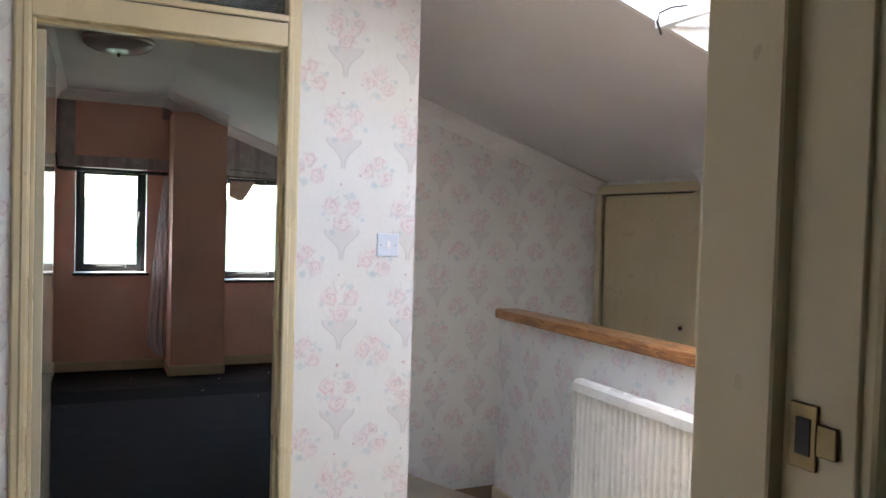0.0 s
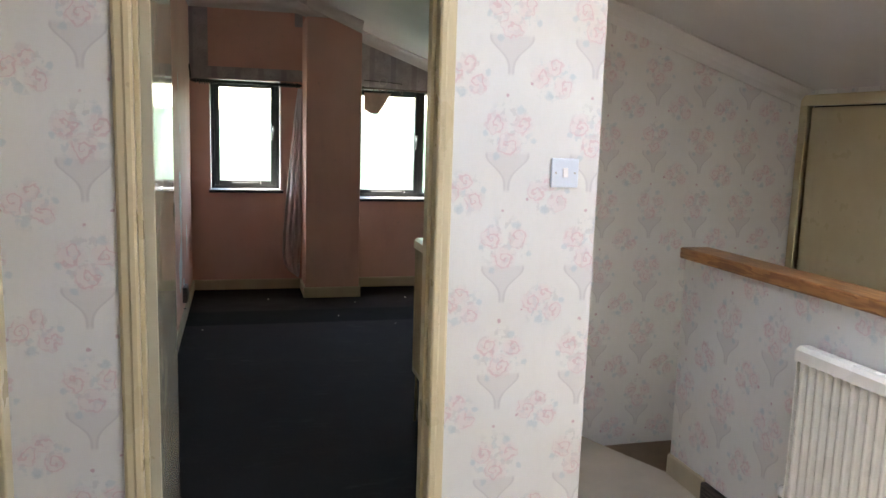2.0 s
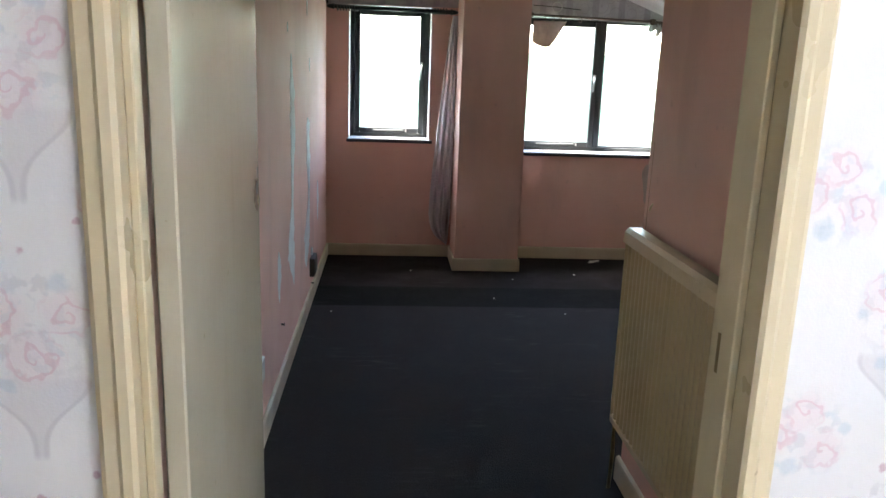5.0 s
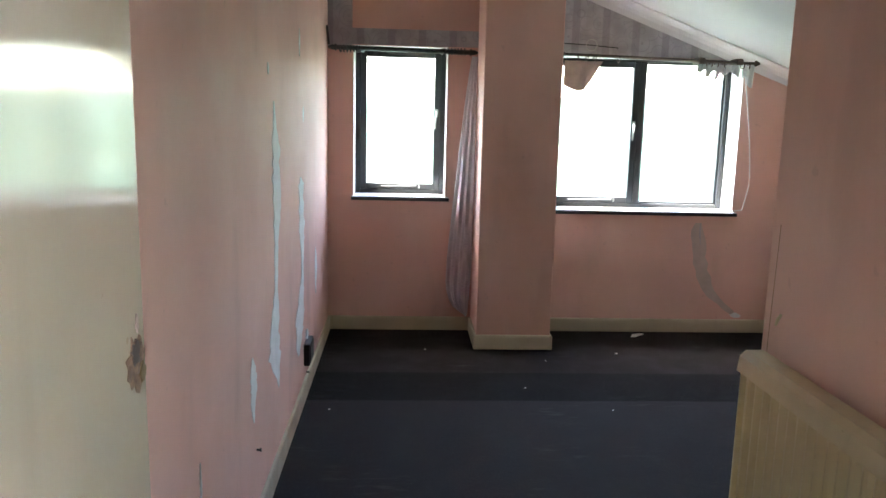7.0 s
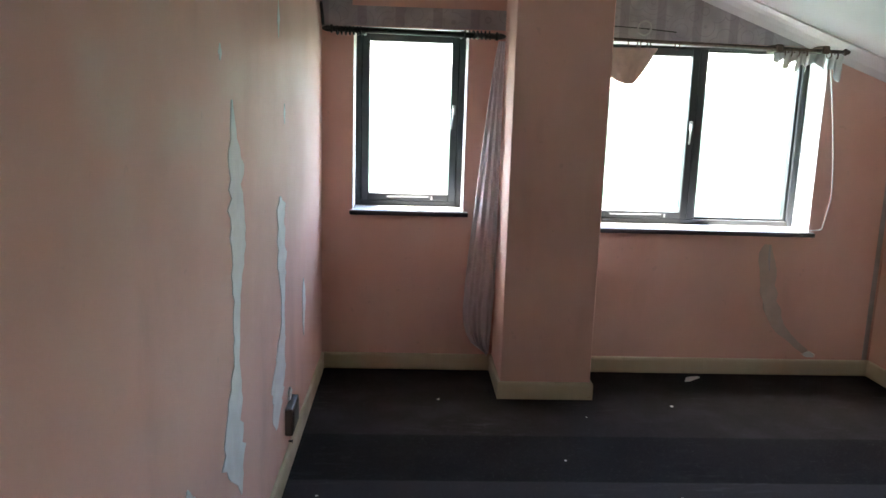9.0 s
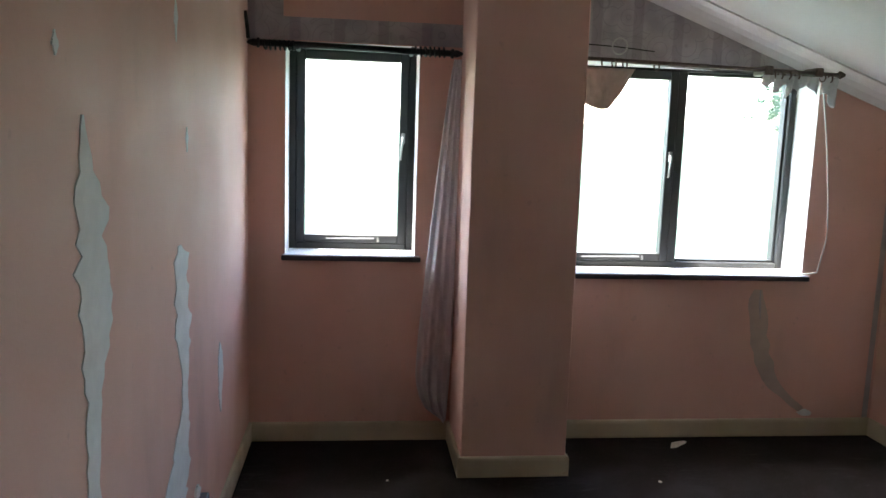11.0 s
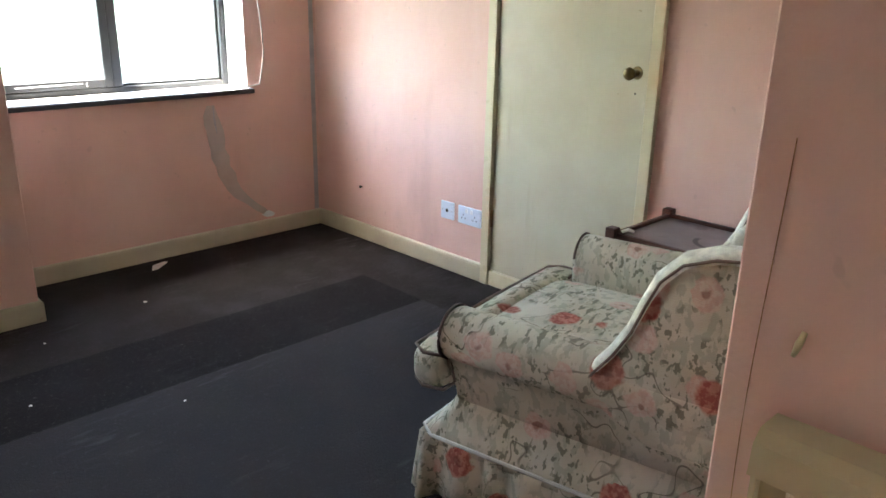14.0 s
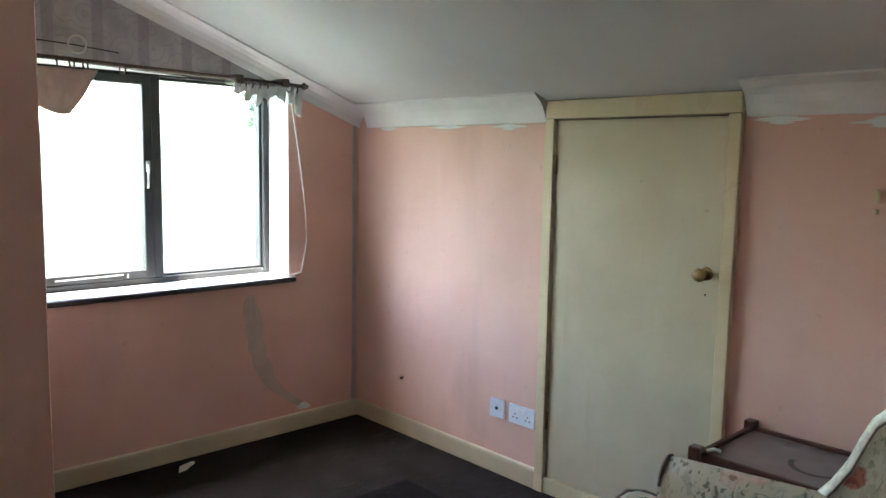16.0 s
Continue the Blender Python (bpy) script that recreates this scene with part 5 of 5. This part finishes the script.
for p0, p1, n, o in (((-0.400, 0.40), (-0.400, -0.43), 84, (-1, 0, 0)), ((0.400, 0.40), (0.400, -0.43), 84, (1, 0, 0)), ((-0.400, 0.40), (0.400, 0.40), 84, (0, 1, 0)), ((-0.400, -0.43), (0.400, -0.43), 84, (0, -1, 0))):
    f = part("valance", frill((*p0, 0), (*p1, 0), n, o), M_FABRIC, chair, local=True, smooth=True)
    f.modifiers.new("thickness", "SOLIDIFY").thickness = 0.003
part("seam_piping", tube([(-0.404, -0.43, 0.207), (-0.406, 0.36, 0.207), (-0.37, 0.406, 0.207), (0.37, 0.406, 0.207), (0.406, 0.36, 0.207), (0.404, -0.43, 0.207)], 0.005, 6), M_PALEPIPE, chair, local=True)
for x in (-0.30, 0.30):
    for y in (-0.36, 0.29):
        part("foot", lathe([(0, 0.020), (0.15, 0.026), (0.20, 0.03)], (x, y, 0.0), sides=10), M_TABLE, chair, local=True)

# ---- side table ----
table = thing("side_table", 2.848, 2.169, 0, "dark mahogany side table with a scorched tray top", "table")
TX0, TX1, TY0, TY1, TZ = 2.662, 3.034, 1.86, 2.478, 0.536
ob = part("tabletop", box(-0.18, 0.18, -0.295, 0.295, TZ - 0.02, TZ - 0.004, 0.002), M_TABLETOP, table, "scorched brown top panel", local=True)
for a, b, c, d in ((TX0, TX0 + 0.018, TY0, TY1), (TX1 - 0.018, TX1, TY0, TY1), (TX0, TX1, TY0, TY0 + 0.018), (TX0, TX1, TY1 - 0.018, TY1)):
    part("rim", box(a, b, c, d, TZ - 0.05, TZ + 0.008, 0.003), M_TABLE, table)
for x in (TX0 + 0.004, TX1 - 0.004):
    for y in (TY0 + 0.004, TY1 - 0.004):
        part("leg", box(x - 0.019, x + 0.019, y - 0.019, y + 0.019, 0, TZ + 0.026, 0.005, seg=2), M_TABLE, table)
part("shelf", box(TX0, TX1, TY0, TY1, 0.16, 0.175, 0.002), M_TABLE, table)
tagged(part("cup_hook", tube([(2.69, 2.452, 0.546), (2.695, 2.432, 0.556), (2.71, 2.42, 0.549)], 0.006, 6), M_WHITE), "small white plastic clip on the table", "clip")


# ---- litter on the carpet ----
def scrap(x, y, w, l, rz, seed):
    rnd = random.Random(seed)
    bm = bmesh.new()
    ring = [bm.verts.new((w * math.cos(a) * rnd.uniform(0.6, 1), l * math.sin(a) * rnd.uniform(0.6, 1), 0.002 + rnd.uniform(0, 0.25) * w)) for a in (2 * math.pi * k / 9 for k in range(9))]
    c = bm.verts.new((0, 0, 0.0015))
    for i in range(9):
        bm.faces.new((ring[i], ring[(i + 1) % 9], c))
    ob = part("paper_scrap", bm, M_PAPERBIT)
    ob.matrix_basis = pose(x, y, 0.001, 0, 0, rz)
    ob.modifiers.new("thickness", "SOLIDIFY").thickness = 0.0008
    return tagged(ob, "torn scrap of pale paper on the carpet", "paper scrap", group="litter on the carpet")


scrap(2.01, 4.585, 0.030, 0.075, -55, 1)
scrap(1.766, 4.197, 0.010, 0.012, 10, 2)
for k, (x, y) in enumerate(((1.31, 4.05), (1.12, 3.60), (0.62, 4.25), (1.5, 3.3), (0.14, 3.3))):
    scrap(x, y, 0.005 + 0.003 * (k % 3), 0.007, 40 * k, 10 + k)


# ---- outside: a meadow that rises to a hedge and trees ----
def ground_height(x, y):
    r = max(0.0, y - 14.0)
    return -3.0 + 7.2 * (1 - math.exp(-(r / 48.0) ** 1.6)) + 0.5 * math.sin(x * 0.05) * min(1, r / 40)


bm = bmesh.new()
xs = [-900, -500, -250] + [-120 + 8 * i for i in range(31)] + [250, 500, 900]
ys = [-600, -200, -60, -20] + [-6 + 6 * i for i in range(24)] + [170, 260, 500, 1000]
rows = [[bm.verts.new((x, y, ground_height(x, y) + (0.0 if y < 8 else 0.12 * noise.noise(Vector((x * 0.3, y * 0.3, 0)))))) for x in xs] for y in ys]
for r0, r1 in zip(rows, rows[1:]):
    for i in range(len(xs) - 1):
        bm.faces.new((r0[i], r0[i + 1], r1[i + 1], r1[i]))
tagged(part("ground", bm, M_GRASS, smooth=True), "pale green meadow that rises to a ridge", "meadow", kind="structure")


def tree(h, seed):
    rnd = random.Random(seed)
    t = thing("tree", 0, 0, 0, "leafy broadleaf tree on the ridge", "tree", group="trees on the ridge")
    bm = tube([(0, 0, -0.3), (0.1, 0, h * 0.3), (0.0, 0.1, h * 0.6)], [0.3, 0.22, 0.1], 8)
    for k in range(6):
        a = k * 1.1
        tube([(0.05, 0.05, h * (0.3 + 0.05 * k)), (1.2 * math.cos(a), 1.2 * math.sin(a), h * (0.5 + 0.06 * k))], [0.1, 0.03], 5, bm)
    part("trunk", bm, M_BARK, t, local=True)
    bm = bmesh.new()
    clumps = [(Vector((rnd.gauss(0, 0.26) * h, rnd.gauss(0, 0.26) * h, h * rnd.uniform(0.08, 0.95))), rnd.uniform(0.08, 0.16) * h) for _ in range(60)]
    for c, r in clumps:
        for _ in range(34):
            d = Vector((rnd.gauss(0, 1), rnd.gauss(0, 1), rnd.gauss(0, 1))).normalized()
            p = c + d * r * rnd.uniform(0.6, 1.1)
            q = d.to_track_quat("Z", "Y")
            w = rnd.uniform(0.18, 0.34)
            ring = [bm.verts.new(p + q @ Vector((w * math.cos(a), 0.6 * w * math.sin(a), 0.1 * w * math.cos(2 * a)))) for a in (0.0, 1.25, 2.5, 3.77, 5.0)]
            bm.faces.new(ring)
    part("crown", bm, M_LEAF, t, local=True)
    return t


first = tree(7.5, 1)
spots = ((58, 100, 1.1), (64, 103, 1.4), (70, 100, 1.3), (77, 104, 1.5))
for k, (x, y, sc) in enumerate(spots):
    m = pose(x, y, ground_height(x, y), 0, 0, 50 * k)
    if k == 0:
        first.matrix_basis = m
    else:
        c = copy_thing(first, m)
        c.scale = (sc, sc, sc)
